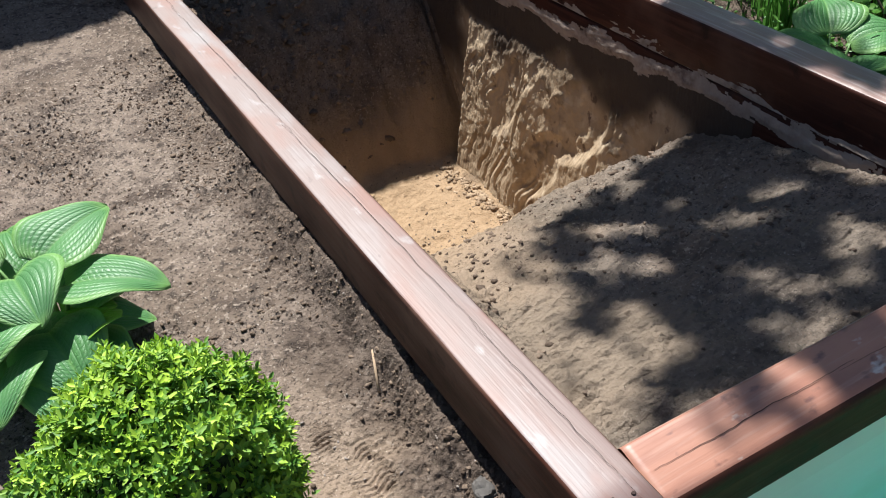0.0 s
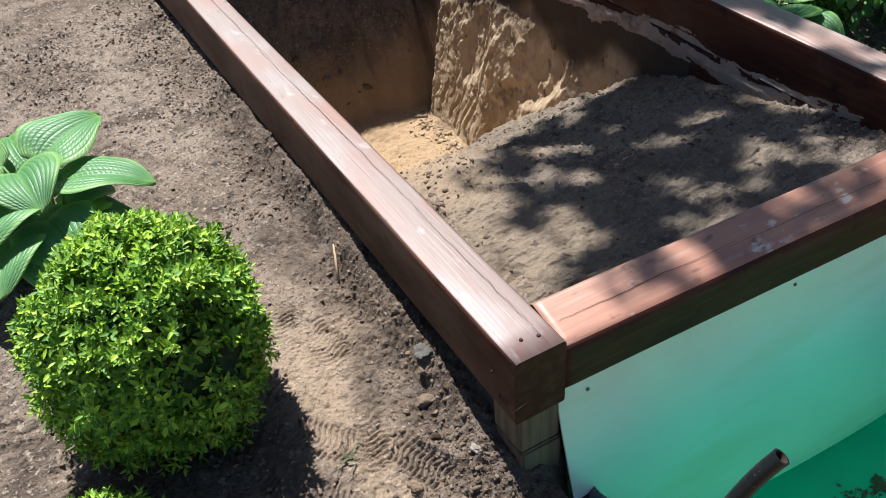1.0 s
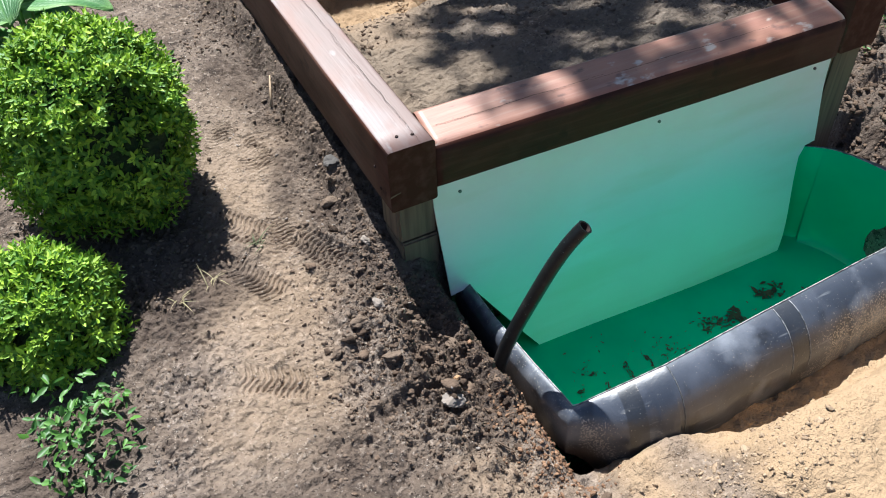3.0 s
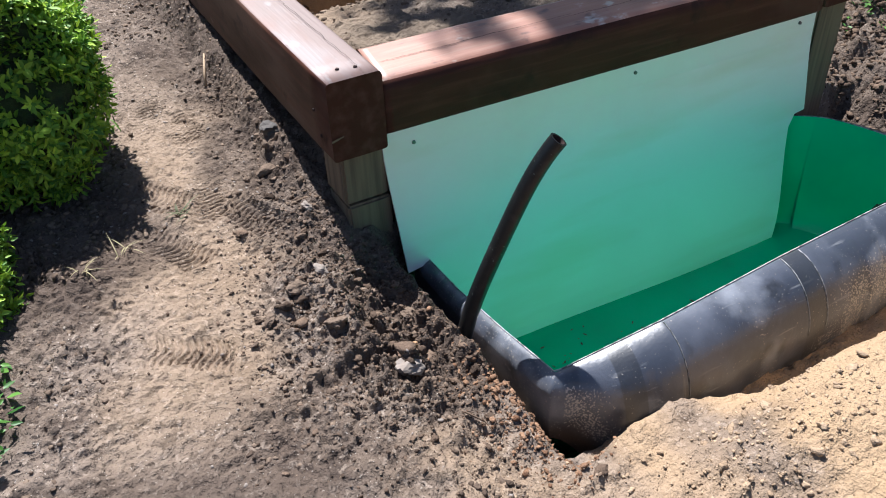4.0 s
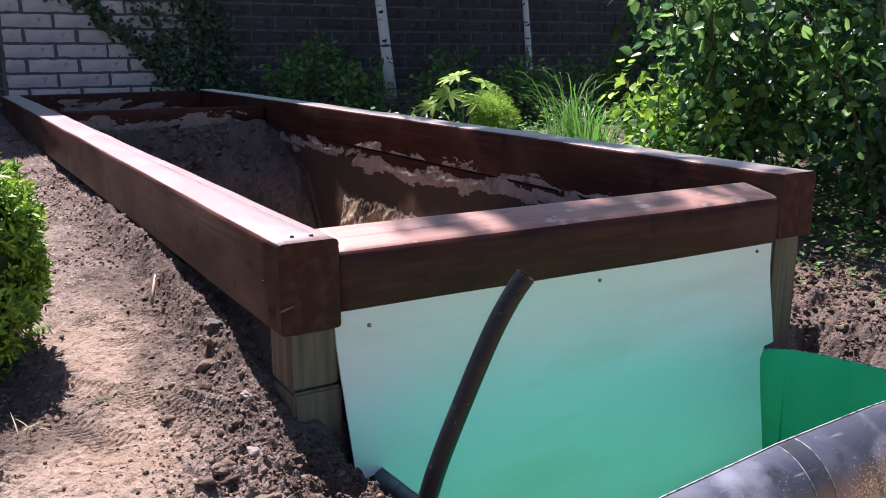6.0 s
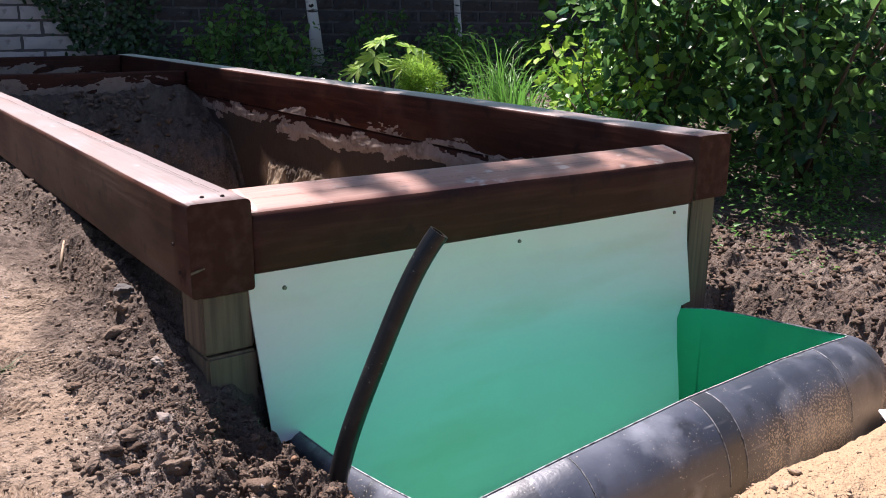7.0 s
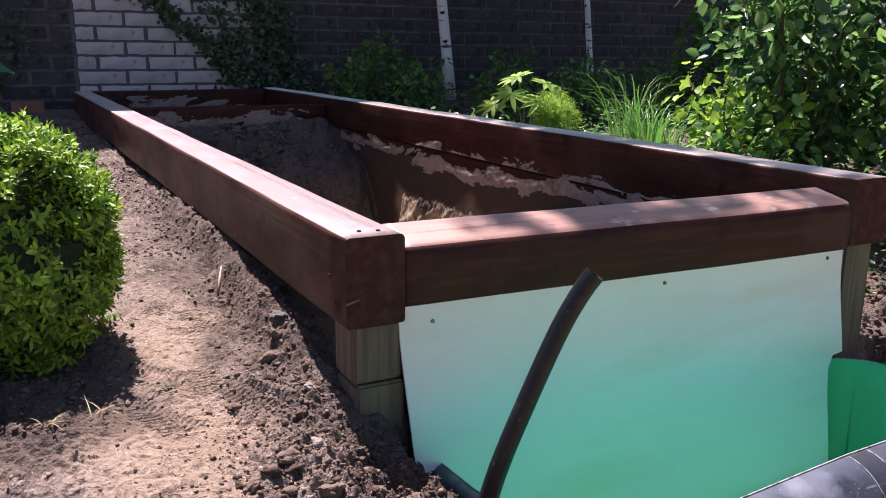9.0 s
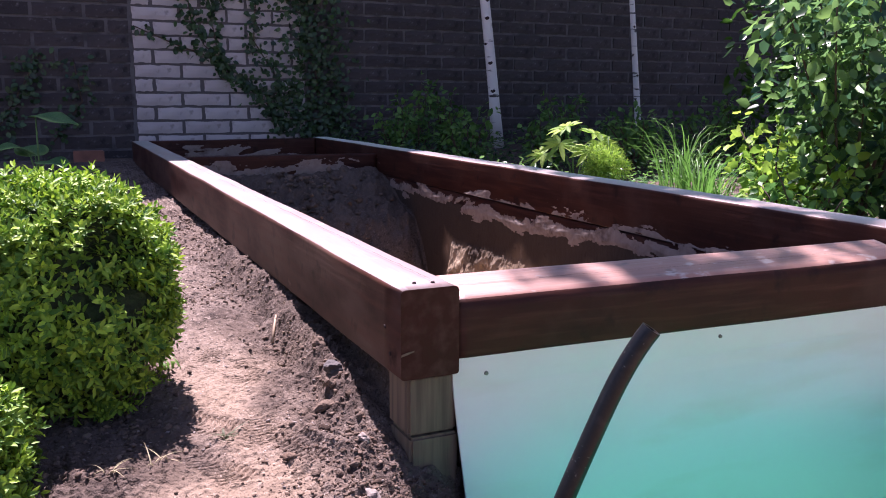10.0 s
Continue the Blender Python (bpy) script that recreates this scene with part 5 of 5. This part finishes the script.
crumbs("soil_crumbs", 160, 13, on_bed, (0.005, 0.016), CLOD, "clods lying in the dug bed", 2, 2.5)
SAND_CLOD = crumb_material("sandy_crumbs", (0.26, 0.185, 0.122), (0.40, 0.295, 0.198))
crumbs("sand_crumbs", 1600, 4, on_front, (0.001, 0.005), SAND_CLOD, "sandy crumbs before the trough")
crumbs("sand_crumbs", 1300, 14, on_pile, (0.0012, 0.006), SAND_CLOD, "small crumbly pile of sand before the trough")
crumbs("sand_crumbs", 36, 15, on_pile, (0.004, 0.013), SAND_CLOD, "larger sand lumps of the small pile", 2, 2.0)
crumbs("soil_crumbs", 2600, 21, on_far, (0.004, 0.026), CLOD, "clods on the rough far slope of the bed", 2, 3.0)
crumbs("sand_crumbs", 420, 22, at_wall_foot, (0.003, 0.020), SAND_CLOD, "sand lumps fallen along the dug face", 2, 2.5)
RUST_CLOD = crumb_material("orange_sand_crumbs", (0.13, 0.07, 0.042), (0.28, 0.17, 0.105))
crumbs("sand_crumbs", 1500, 16, at_corner, (0.0015, 0.008), RUST_CLOD, "orange-brown sandy crumbs at the trough's corner")
crumbs("grit", 2000, 7, on_left, (0.001, 0.0060), STONE, "pale grit scattered over the soil", 1, 3.0)
crumbs("soil_crumbs", 6500, 5, on_right, (0.002, 0.016), MOIST_CLOD, "rough clods of soil beside the corner post", 1, 3.0)
ROOT = material("dry_root", (0.10, 0.065, 0.042), 0.9, bump=[(120.0, 0.4, 0.002)])
for k, (ax, ay, bx, by) in ((3, (-0.18, -0.62, -0.10, -0.70)),):
    rng = np.random.default_rng(70 + k)
    pts = []
    for u in np.linspace(0, 1, 9):
        x, y = ax + (bx - ax) * u + rng.normal(0, 0.008), ay + (by - ay) * u + rng.normal(0, 0.006)
        pts.append((x, y, drop_z(x, y) + 0.006 + 0.008 * math.sin(math.pi * u)))
    tagged(tube("root", pts, [0.0022 - 0.0014 * i / 8 for i in range(9)], ROOT, None, 6), "thin dry brown root lying on sandy soil", "root", "dry roots")

# stick
stick = tube("stick", [(-0.196, 0.925, drop_z(-0.196, 0.925) + 0.003), (-0.214, 0.875, drop_z(-0.214, 0.875) + 0.006), (-0.233, 0.825, drop_z(-0.233, 0.825) + 0.003)], [0.0026, 0.004, 0.0044], material("pale_wood_stick", (0.36, 0.26, 0.17), 0.8, bump=[(90.0, 0.3, 0.002)]), None, 8)
tagged(stick, "short pale wooden stick lying on soil", "stick")

# brick lying by the wall
tagged(block_mesh("loose_brick", (-0.61, 6.14, -0.165), (-0.37, 6.26, -0.06), material("red_brick", (0.30, 0.13, 0.085), 0.9, vary=[((0.2, 0.09, 0.06), 12.0, 4.0, 0.4, 0.7)], bump=[(60.0, 0.4, 0.003)]), 0.006), "loose red brick lying on shaded soil", "brick")
hosta((-0.86, 4.6, -0.2), [(0.0, 0.06, 0.46, 0.25, -0.10, 0.40, 0.15, 0.15), (-0.05, -0.02, 0.22, -0.25, -0.12, 0.26, 0.16, 0.3), (0.03, -0.06, 0.16, 0.16, -0.2, 0.14, 0.14, 0.3), (-0.02, 0.06, 0.2, -0.1, 0.22, 0.25, 0.14, 0.3)], "shaded hosta near the brick wall", 80)

# ---- details of the timbers ----
def crack(parent, line, width, label="dark drying crack"):
    vs, fs = [], []
    for i, (x, y, z) in enumerate(line):
        d = Vector(line[min(i + 1, len(line) - 1)]) - Vector(line[max(i - 1, 0)])
        sd = Vector((-d.y, d.x, 0)).normalized() * width * (0.35 + 0.65 * math.sin(math.pi * (i + 0.5) / len(line)))
        vs += [Vector((x, y, z)) - sd, Vector((x, y, z)) + sd]
        if i:
            fs.append((2 * i - 2, 2 * i, 2 * i + 1, 2 * i - 1))
    return mesh_object("crack", vs, fs, CRACK, parent, True, label)


def crack_line(a, b, n, amp, seed, z):
    out = []
    for i in range(n):
        u = i / (n - 1)
        out.append((a[0] + (b[0] - a[0]) * u + amp * float(NA(u * 14 + seed, 1.7, 4)) * abs(b[1] - a[1]) / (abs(b[0] - a[0]) + abs(b[1] - a[1])),
                    a[1] + (b[1] - a[1]) * u + amp * float(NB(u * 14 + seed, 2.7, 4)) * abs(b[0] - a[0]) / (abs(b[0] - a[0]) + abs(b[1] - a[1])), z(u)))
    return out


for a, b, sd in (((-0.050, 0.0), (-0.058, 0.62), 1), ((-0.052, 0.52), (-0.066, 1.75), 2), ((-0.060, 1.68), (-0.072, 3.0), 3), ((-0.068, 2.9), (-0.07, 3.9), 5)):
    crack(left_beam, crack_line(a, b, 160, 0.0034, sd, lambda u, a=a, b=b: 0.0034 + 0.02 * (a[1] + (b[1] - a[1]) * u) / 6.1), 0.0007)
crack(front_beam, crack_line((0.02, 0.072), (0.55, 0.058), 90, 0.0025, 7, lambda u: -0.0172), 0.0009)
crack(front_beam, crack_line((0.5, 0.052), (1.15, 0.03), 90, 0.0025, 8, lambda u: -0.0180 - 0.0012 * u), 0.0008)


def disc(name, at, normal, r, mat, parent, h=0.003, label=""):
    bm = bmesh.new()
    bmesh.ops.create_cone(bm, cap_ends=True, segments=14, radius1=r, radius2=r * 0.75, depth=h)
    me = bpy.data.meshes.new(name)
    bm.to_mesh(me)
    bm.free()
    me.materials.append(mat)
    ob = new(name, me)
    ob.matrix_world = Matrix.Translation(at) @ Vector(normal).to_track_quat("Z", "Y").to_matrix().to_4x4()
    if parent:
        ob.parent = parent
    if label:
        ob["label"] = label
    return ob


STEEL = material("screw_steel", (0.18, 0.17, 0.16), 0.4, 1.0)
for x, z in ((0.060, -0.211), (0.722, -0.197), (1.315, -0.190)):
    disc("screw", (x, 0.006 - 0.028 * x, z), (0, -1, 0), 0.0055, STEEL, panel, 0.005, "dark screw head")
for x, y in ((-0.095, 0.055), (-0.055, 0.045)):
    disc("nail", (x, y, 0.0015), (0, 0, 1), 0.005, CRACK, left_beam, 0.003, "sunken dark nail")
for y, z in ((0.09, -0.10), (0.06, -0.155)):
    disc("nail", (-0.1515, y, z), (-1, 0, 0), 0.005, CRACK, left_beam, 0.003, "sunken dark nail")


def mud_patch(parent, origin, u_dir, v_dir, out, lu, lv, seed, cut, profile, cell=0.008):
    """An uneven crust of dried mud on a timber's face."""
    nu, nv = int(lu / cell), int(lv / cell)
    o, ud, vd, od = (Vector(v) for v in (origin, u_dir, v_dir, out))
    U, V = np.meshgrid(np.linspace(0, lu, nu + 1), np.linspace(0, lv, nv + 1))
    f = NA(U * 4 + seed, V * 16 + 0.8 * np.sin(U * 5), 6, 0.66) * 0.7 + profile(U / lu, V / lv) - cut
    verts = [o + ud * float(u) + vd * float(v) + od * float(min(0.0035, max(-0.004, 0.006 * t))) for u, v, t in zip(U.ravel(), V.ravel(), f.ravel())]
    w = nu + 1
    faces = [(j * w + i, j * w + i + 1, (j + 1) * w + i + 1, (j + 1) * w + i) for j in range(nv) for i in range(nu)
             if max(f[j, i], f[j + 1, i + 1], f[j, i + 1], f[j + 1, i]) > -0.6]
    used = sorted({k for fc in faces for k in fc})
    back = {k: i for i, k in enumerate(used)}
    return mesh_object("mud_crust", [verts[k] for k in used], [tuple(back[k] for k in fc) for fc in faces], MUD, parent, True, "pale dried mud crust")


mud_patch(lower_beam, (1.3975, 0.5, -0.31), (0.0041, 1, 0), (0, 0, 1), (-1, 0, 0), 3.6, 0.15, 1, 0.72, lambda u, v: 0.62 - 2.6 * np.abs(v - 0.52 - 0.12 * np.sin(u * 9)), 0.005)
mud_patch(right_beam, (1.399, 0.3, -0.16), (0.0041, 1, 0), (0, 0, 1), (-1, 0, 0), 2.6, 0.10, 4, 0.72, lambda u, v: 0.45 - 1.3 * v, 0.005)
mud_patch(cross_beam, (0.05, 4.368, -0.17), (1, 0, 0), (0, 0, 1), (0, -1, 0), 1.3, 0.13, 6, 0.2, lambda u, v: 0.7 - 1.3 * v)
mud_patch(far_beam, (0.1, 5.983, -0.16), (1, 0, 0), (0, 0, 1), (0, -1, 0), 1.2, 0.14, 8, 0.25, lambda u, v: 0.7 - 1.2 * v)

# ---- litter in the trough ----
LITTER = material("wet_leaf_litter", (0.050, 0.036, 0.018), 0.7, vary=[((0.10, 0.07, 0.035), 30.0, 4.0, 0.45, 0.7)])
rng = np.random.default_rng(8)
lp = []
la = []
# (from, to, spread, count, how far the pieces lie along the streak)
for ax, ay, bx, by, wide, n, combed in ((1.05, -0.28, 1.12, -0.31, 0.010, 80, 0.3), (1.10, -0.30, 1.16, -0.27, 0.008, 24, 0.0), (0.80, -0.30, 0.90, -0.33, 0.014, 90, 0.3), (0.92, -0.29, 0.93, -0.36, 0.008, 60, 0.7),
                                        (0.555, -0.300, 0.552, -0.428, 0.003, 60, 1.0), (0.474, -0.303, 0.470, -0.394, 0.004, 44, 1.0), (0.396, -0.345, 0.339, -0.413, 0.004, 30, 1.0), (0.457, -0.384, 0.42, -0.43, 0.003, 20, 1.0),
                                        (0.335, -0.27, 0.385, -0.31, 0.008, 26, 0.6), (0.62, -0.31, 0.69, -0.38, 0.016, 40, 0.5), (0.67, -0.42, 0.73, -0.41, 0.007, 30, 0.2), (0.30, -0.33, 0.29, -0.36, 0.006, 12, 0.2),
                                        (0.3, -0.25, 1.2, -0.42, 0.06, 90, 0.0)):
    for _ in range(n):
        u = rng.uniform()
        lp.append((ax + (bx - ax) * u + rng.normal(0, wide), min(-0.17, ay + (by - ay) * u + rng.normal(0, wide)), -0.869))
        turn = rng.uniform(0, 6.28)
        la.append((combed * (bx - ax) * 10 + (1.05 - combed) * math.cos(turn), combed * (by - ay) * 10 + (1.05 - combed) * math.sin(turn), 0.03 * rng.normal()))
lp, la = np.array(lp), np.array(la)
ll = rng.uniform(0.003, 0.017, len(lp))
tagged(leaves("leaf_litter", lp, la, np.tile((0, 0, 1.0), (len(lp), 1)) + rng.normal(scale=0.15, size=(len(lp), 3)), ll, ll * rng.uniform(0.25, 0.6, len(lp)), LITTER, None, 0.05), "dark wet leaf litter on the green trough floor", "leaf litter", kind="stuff")

lp2 = []
rng = np.random.default_rng(18)
for ax, ay, n in ((1.08, -0.295, 9), (0.93, -0.32, 12), (0.86, -0.31, 6), (0.70, -0.415, 3)):
    lp2 += [(ax + rng.normal(0, 0.024), min(-0.18, ay + rng.normal(0, 0.016)), -0.8675) for _ in range(n)]
lp2 = np.array(lp2)
l2 = rng.uniform(0.018, 0.042, len(lp2))
tagged(leaves("leaf_litter", lp2, rng.normal(size=(len(lp2), 3)) * np.array((1, 1, 0.03)), np.tile((0, 0, 1.0), (len(lp2), 1)) + rng.normal(scale=0.08, size=(len(lp2), 3)), l2, l2 * 0.45, LITTER, None, 0.03), "sodden dark leaves stuck to the trough floor", "leaf litter", kind="stuff")

WEED = leaf_material("fresh_weed", (0.06, 0.16, 0.03), (0.18, 0.34, 0.06), 0.5, 0.3)
blades("weed_tuft", (-0.545, 0.70, drop_z(-0.545, 0.70)), 12, 0.045, 33, WEED, "small green weed at the foot of the clipped bush", 0.006, 1.2)
STRAW = leaf_material("dry_straw", (0.22, 0.19, 0.10), (0.38, 0.33, 0.19), 0.8, 0.15)
for sx, sy, seed in ((-0.735, 0.10, 34), (-0.64, 0.14, 35)):
    blades("straw_tuft", (sx, sy, drop_z(sx, sy)), 8, 0.034, seed, STRAW, "few dry trampled straws on the soil", 0.0028, 2.4)

# chip of wood, weed and a scrape on the timber's end
CHIP = material("split_wood_chip", (0.36, 0.21, 0.11), 0.8, vary=[((0.22, 0.12, 0.065), (60, 60, 8), 5.0, 0.45, 0.7)], bump=[((90, 90, 8), 0.4, 0.003)])
chip = block_mesh("wood_chip", (-0.012, -0.006, -0.018), (0.012, 0.006, 0.026), CHIP, 0.003)
chip.matrix_world = pose(-0.186, -0.42, drop_z(-0.186, -0.42) + 0.012, 12, 24, 30)
tagged(chip, "small orange-brown chip of split wood in soil", "wood chip")
DRY = leaf_material("dry_weed", (0.05, 0.065, 0.028), (0.14, 0.145, 0.07), 0.7, 0.2)
blades("weed_tuft", (-0.48, 0.245, drop_z(-0.48, 0.245)), 12, 0.032, 31, DRY, "small trampled tuft of weed on the path", 0.005, 2.2)
mesh_object("scrape", [(-0.150, -0.0035, -0.146), (-0.136, -0.0035, -0.1425), (-0.120, -0.0035, -0.1375), (-0.119, -0.0035, -0.1345), (-0.135, -0.0035, -0.137), (-0.149, -0.0035, -0.1405)], [(0, 1, 4, 5), (1, 2, 3, 4)], RAW_WOOD, left_beam, False, "pale scrape in the stain")

# scrap of paper on the sand
tagged(block_mesh("paper_scrap", (0.891, -0.974, drop_z(0.941, -0.944) + 0.001), (0.991, -0.914, drop_z(0.941, -0.944) + 0.007), material("white_paper", (0.75, 0.74, 0.72), 0.7), 0.0015, turn=-45), "white scrap lying on sand", "paper")

# ---- dug wall of the pit ----
def pit_wall():
    """The sandy dug face, with spade marks; above, dark humus with painted shade."""
    Y, Z = np.meshgrid(np.arange(1.12, 4.15, 0.007), np.arange(-1.38, -0.20, 0.006))
    base = 1.226 + 0.195 * (Z + 1.31) + retreat(Y)
    tall = NB(Y * 4, Z * 1.2, 2)
    # spade strokes: slanting grooves between ridges of torn sand
    slant = Y * 34 + 8 * Z + 1.6 * NB(Y * 5, Z * 5, 2)
    stroke = smoothstep(0.15, 0.6, NA(slant, Z * 2.6, 3)) * smoothstep(-0.2, 0.4, NC(Y * 3.1, Z * 3.4 + 4, 2))
    torn = np.clip(NA(Y * 24 + 9 * Z, Z * 15, 4) - 0.05, 0, 1) * smoothstep(-1.1, -0.62, Z)
    chips = np.clip(NB(Y * 30, Z * 26, 3) - 0.1, 0, 1) * smoothstep(0.1, 0.5, NC(Y * 4, Z * 4, 2) + 0.35 * smoothstep(-0.75, -0.5, Z))
    plates = np.floor(2.5 * (NC(Y * 2.6 + Z * 1.2, Z * 1.6, 2) + 1)) / 2.5
    groove = smoothstep(0.0, 0.5, NB(slant * 2.3 + 5, Z * 4.5, 2)) * smoothstep(-0.1, 0.3, NA(Y * 4, Z * 4 + 2, 2))
    X = base - 0.010 * tall + 0.018 * stroke + 0.007 * groove - 0.010 * torn - 0.011 * chips - 0.007 * plates - 0.0022 * NC(Y * 40, Z * 40, 3) + 0.008
    # smooth concave scoops left by the spade, each with a crisp near edge
    for sy, sz, wy, wz, deep in ((2.08, -0.66, 0.20, 0.24, 0.034), (2.30, -0.98, 0.15, 0.20, 0.022), (1.72, -0.60, 0.13, 0.20, 0.026), (2.62, -0.74, 0.13, 0.26, 0.020)):
        u, v = (Y - sy + 0.35 * (Z - sz)) / wy, (Z - sz) / wz
        bowl = np.clip(1 - u * u - v * v, 0, 1)
        X = X + deep * np.clip(bowl * 2.2, 0, 1) * np.where(u < 0, 1.0, 1.0 - 0.8 * u)
    # the end of the cut: the wall steps back under the timber
    X = X + 0.13 * smoothstep(3.035, 3.085, Y + 0.012 * NB(Z * 9, 0.5, 3))
    # above the cut the humus lies against the lower timber
    face = 1.4005 + 0.0041 * Y - 0.0012 * np.abs(NB(Y * 13, Z * 13, 3))
    X = np.minimum(X, face)
    X = X + (face - X) * smoothstep(-0.50, -0.40, Z + 0.03 * NA(Y * 7, 0.4, 4))
    X[-3:] = 1.42
    Z = Z + 0.035 * NC(Y * 4, 0.7, 4) * smoothstep(-0.55, -0.21, Z)
    ny_, nz_ = Y.shape[1], Y.shape[0]
    q = (np.arange(nz_ - 1)[:, None] * ny_ + np.arange(ny_ - 1)[None]).ravel()
    ob = mesh_object("pit_wall", np.stack([X, Y, Z], -1).reshape(-1, 3).tolist(), np.stack([q, q + ny_, q + ny_ + 1, q + 1], 1).tolist(), PIT_SAND)
    # dark chips and humus; the upper band also carries the timber's shade
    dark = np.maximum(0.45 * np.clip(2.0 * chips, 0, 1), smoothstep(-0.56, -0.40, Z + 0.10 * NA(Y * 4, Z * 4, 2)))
    # shade of the stepped-back far end, put into the sand's colour
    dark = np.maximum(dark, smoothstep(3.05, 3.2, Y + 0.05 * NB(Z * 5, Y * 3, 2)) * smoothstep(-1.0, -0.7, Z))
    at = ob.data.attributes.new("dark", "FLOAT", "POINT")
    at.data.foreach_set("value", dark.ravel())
    return tagged(ob, "steep dug sand face with spade marks", "pit wall", kind="structure")


pit_wall()

# ---- bricks of the wall ----
def brick_mesh(name, w, h, seed, mat):
    """A rough-edged brick face with its sides."""
    r = random.Random(seed)
    nx_, nz_ = 6, 3
    vs, fs = [], []
    for k in range(nz_ + 1):
        for i in range(nx_ + 1):
            rim = i in (0, nx_) or k in (0, nz_)
            x, z = w * (i / nx_ - 0.5), h * (k / nz_ - 0.5)
            vs.append((x + r.uniform(-0.004, 0.004) * rim - 0.003 * (i == nx_) + 0.003 * (i == 0), -0.025 + r.uniform(-0.002, 0.002) + 0.005 * rim, z + r.uniform(-0.0045, 0.0045)))
    at = lambda i, k: k * (nx_ + 1) + i
    fs += [(at(i, k), at(i + 1, k), at(i + 1, k + 1), at(i, k + 1)) for k in range(nz_) for i in range(nx_)]
    ring = [at(i, 0) for i in range(nx_ + 1)] + [at(nx_, k) for k in range(1, nz_ + 1)] + [at(i, nz_) for i in range(nx_ - 1, -1, -1)] + [at(0, k) for k in range(nz_ - 1, 0, -1)]
    start = len(vs)
    vs += [(vs[q][0], 0.025, vs[q][2]) for q in ring]
    fs += [(ring[i], start + i, start + (i + 1) % len(ring), ring[(i + 1) % len(ring)]) for i in range(len(ring))]
    me = bpy.data.meshes.new(name)
    me.from_pydata(vs, [], fs)
    me.materials.append(mat)
    me.update()
    return me


COURSE, LONG, JOINT = 0.1245, 0.417, 0.022
meshes = {}
rest_v, rest_f = [], []
rng = random.Random(4)
singles = 0
for row in range(-3, 40):
    z = 0.115 + row * COURSE
    x = -4.6 + (0.5 * LONG if row % 2 else 0.0) - 0.07
    spans = []
    # dark bricks to the west, the white strip, dark bricks to the east
    for lo, hi, white in ((-4.6, -0.065, False), (-0.060, 1.50, True), (1.505, 9.5, False)):
        x = lo
        first = LONG * (0.42 if row % 2 else 1.0)
        while x < hi - 0.03:
            w = min(first, hi - x)
            spans.append((x, x + w - JOINT, white))
            x, first = x + w, LONG
    for a, b, white in spans:
        near = -1.0 < a < 6.2 and -0.1 < z < 1.42 and singles < 290
        w = round(b - a, 2)
        if w < 0.03:
            continue
        if near:
            key = (w, white, rng.randrange(3))
            if key not in meshes:
                meshes[key] = brick_mesh("brick", w, COURSE - JOINT, len(meshes) * 2.3, BRICK_WHITE if white else BRICK_DARK)
            ob = new("brick", meshes[key])
            ob.location = ((a + b) / 2, 6.525 + rng.uniform(-0.003, 0.003), z)
            ob.rotation_euler = (rng.uniform(-0.006, 0.006), 0, rng.uniform(-0.006, 0.006))
            ob.parent = wall
            singles += 1
        else:
            h = (COURSE - JOINT) / 2
            k = len(rest_v)
            y = 6.50 + rng.uniform(-0.003, 0.003)
            rest_v += [(a, y, z - h), (b, y, z - h), (b, y, z + h), (a, y, z + h), (a, 6.55, z - h), (b, 6.55, z - h), (b, 6.55, z + h), (a, 6.55, z + h)]
            rest_f += [(k, k + 1, k + 2, k + 3), (k + 1, k + 5, k + 6, k + 2), (k + 4, k, k + 3, k + 7), (k + 3, k + 2, k + 6, k + 7), (k, k + 4, k + 5, k + 1)]
far_bricks = mesh_object("bricks", rest_v, rest_f, BRICK_DARK, wall, False)
far_bricks["kind"] = "stuff"
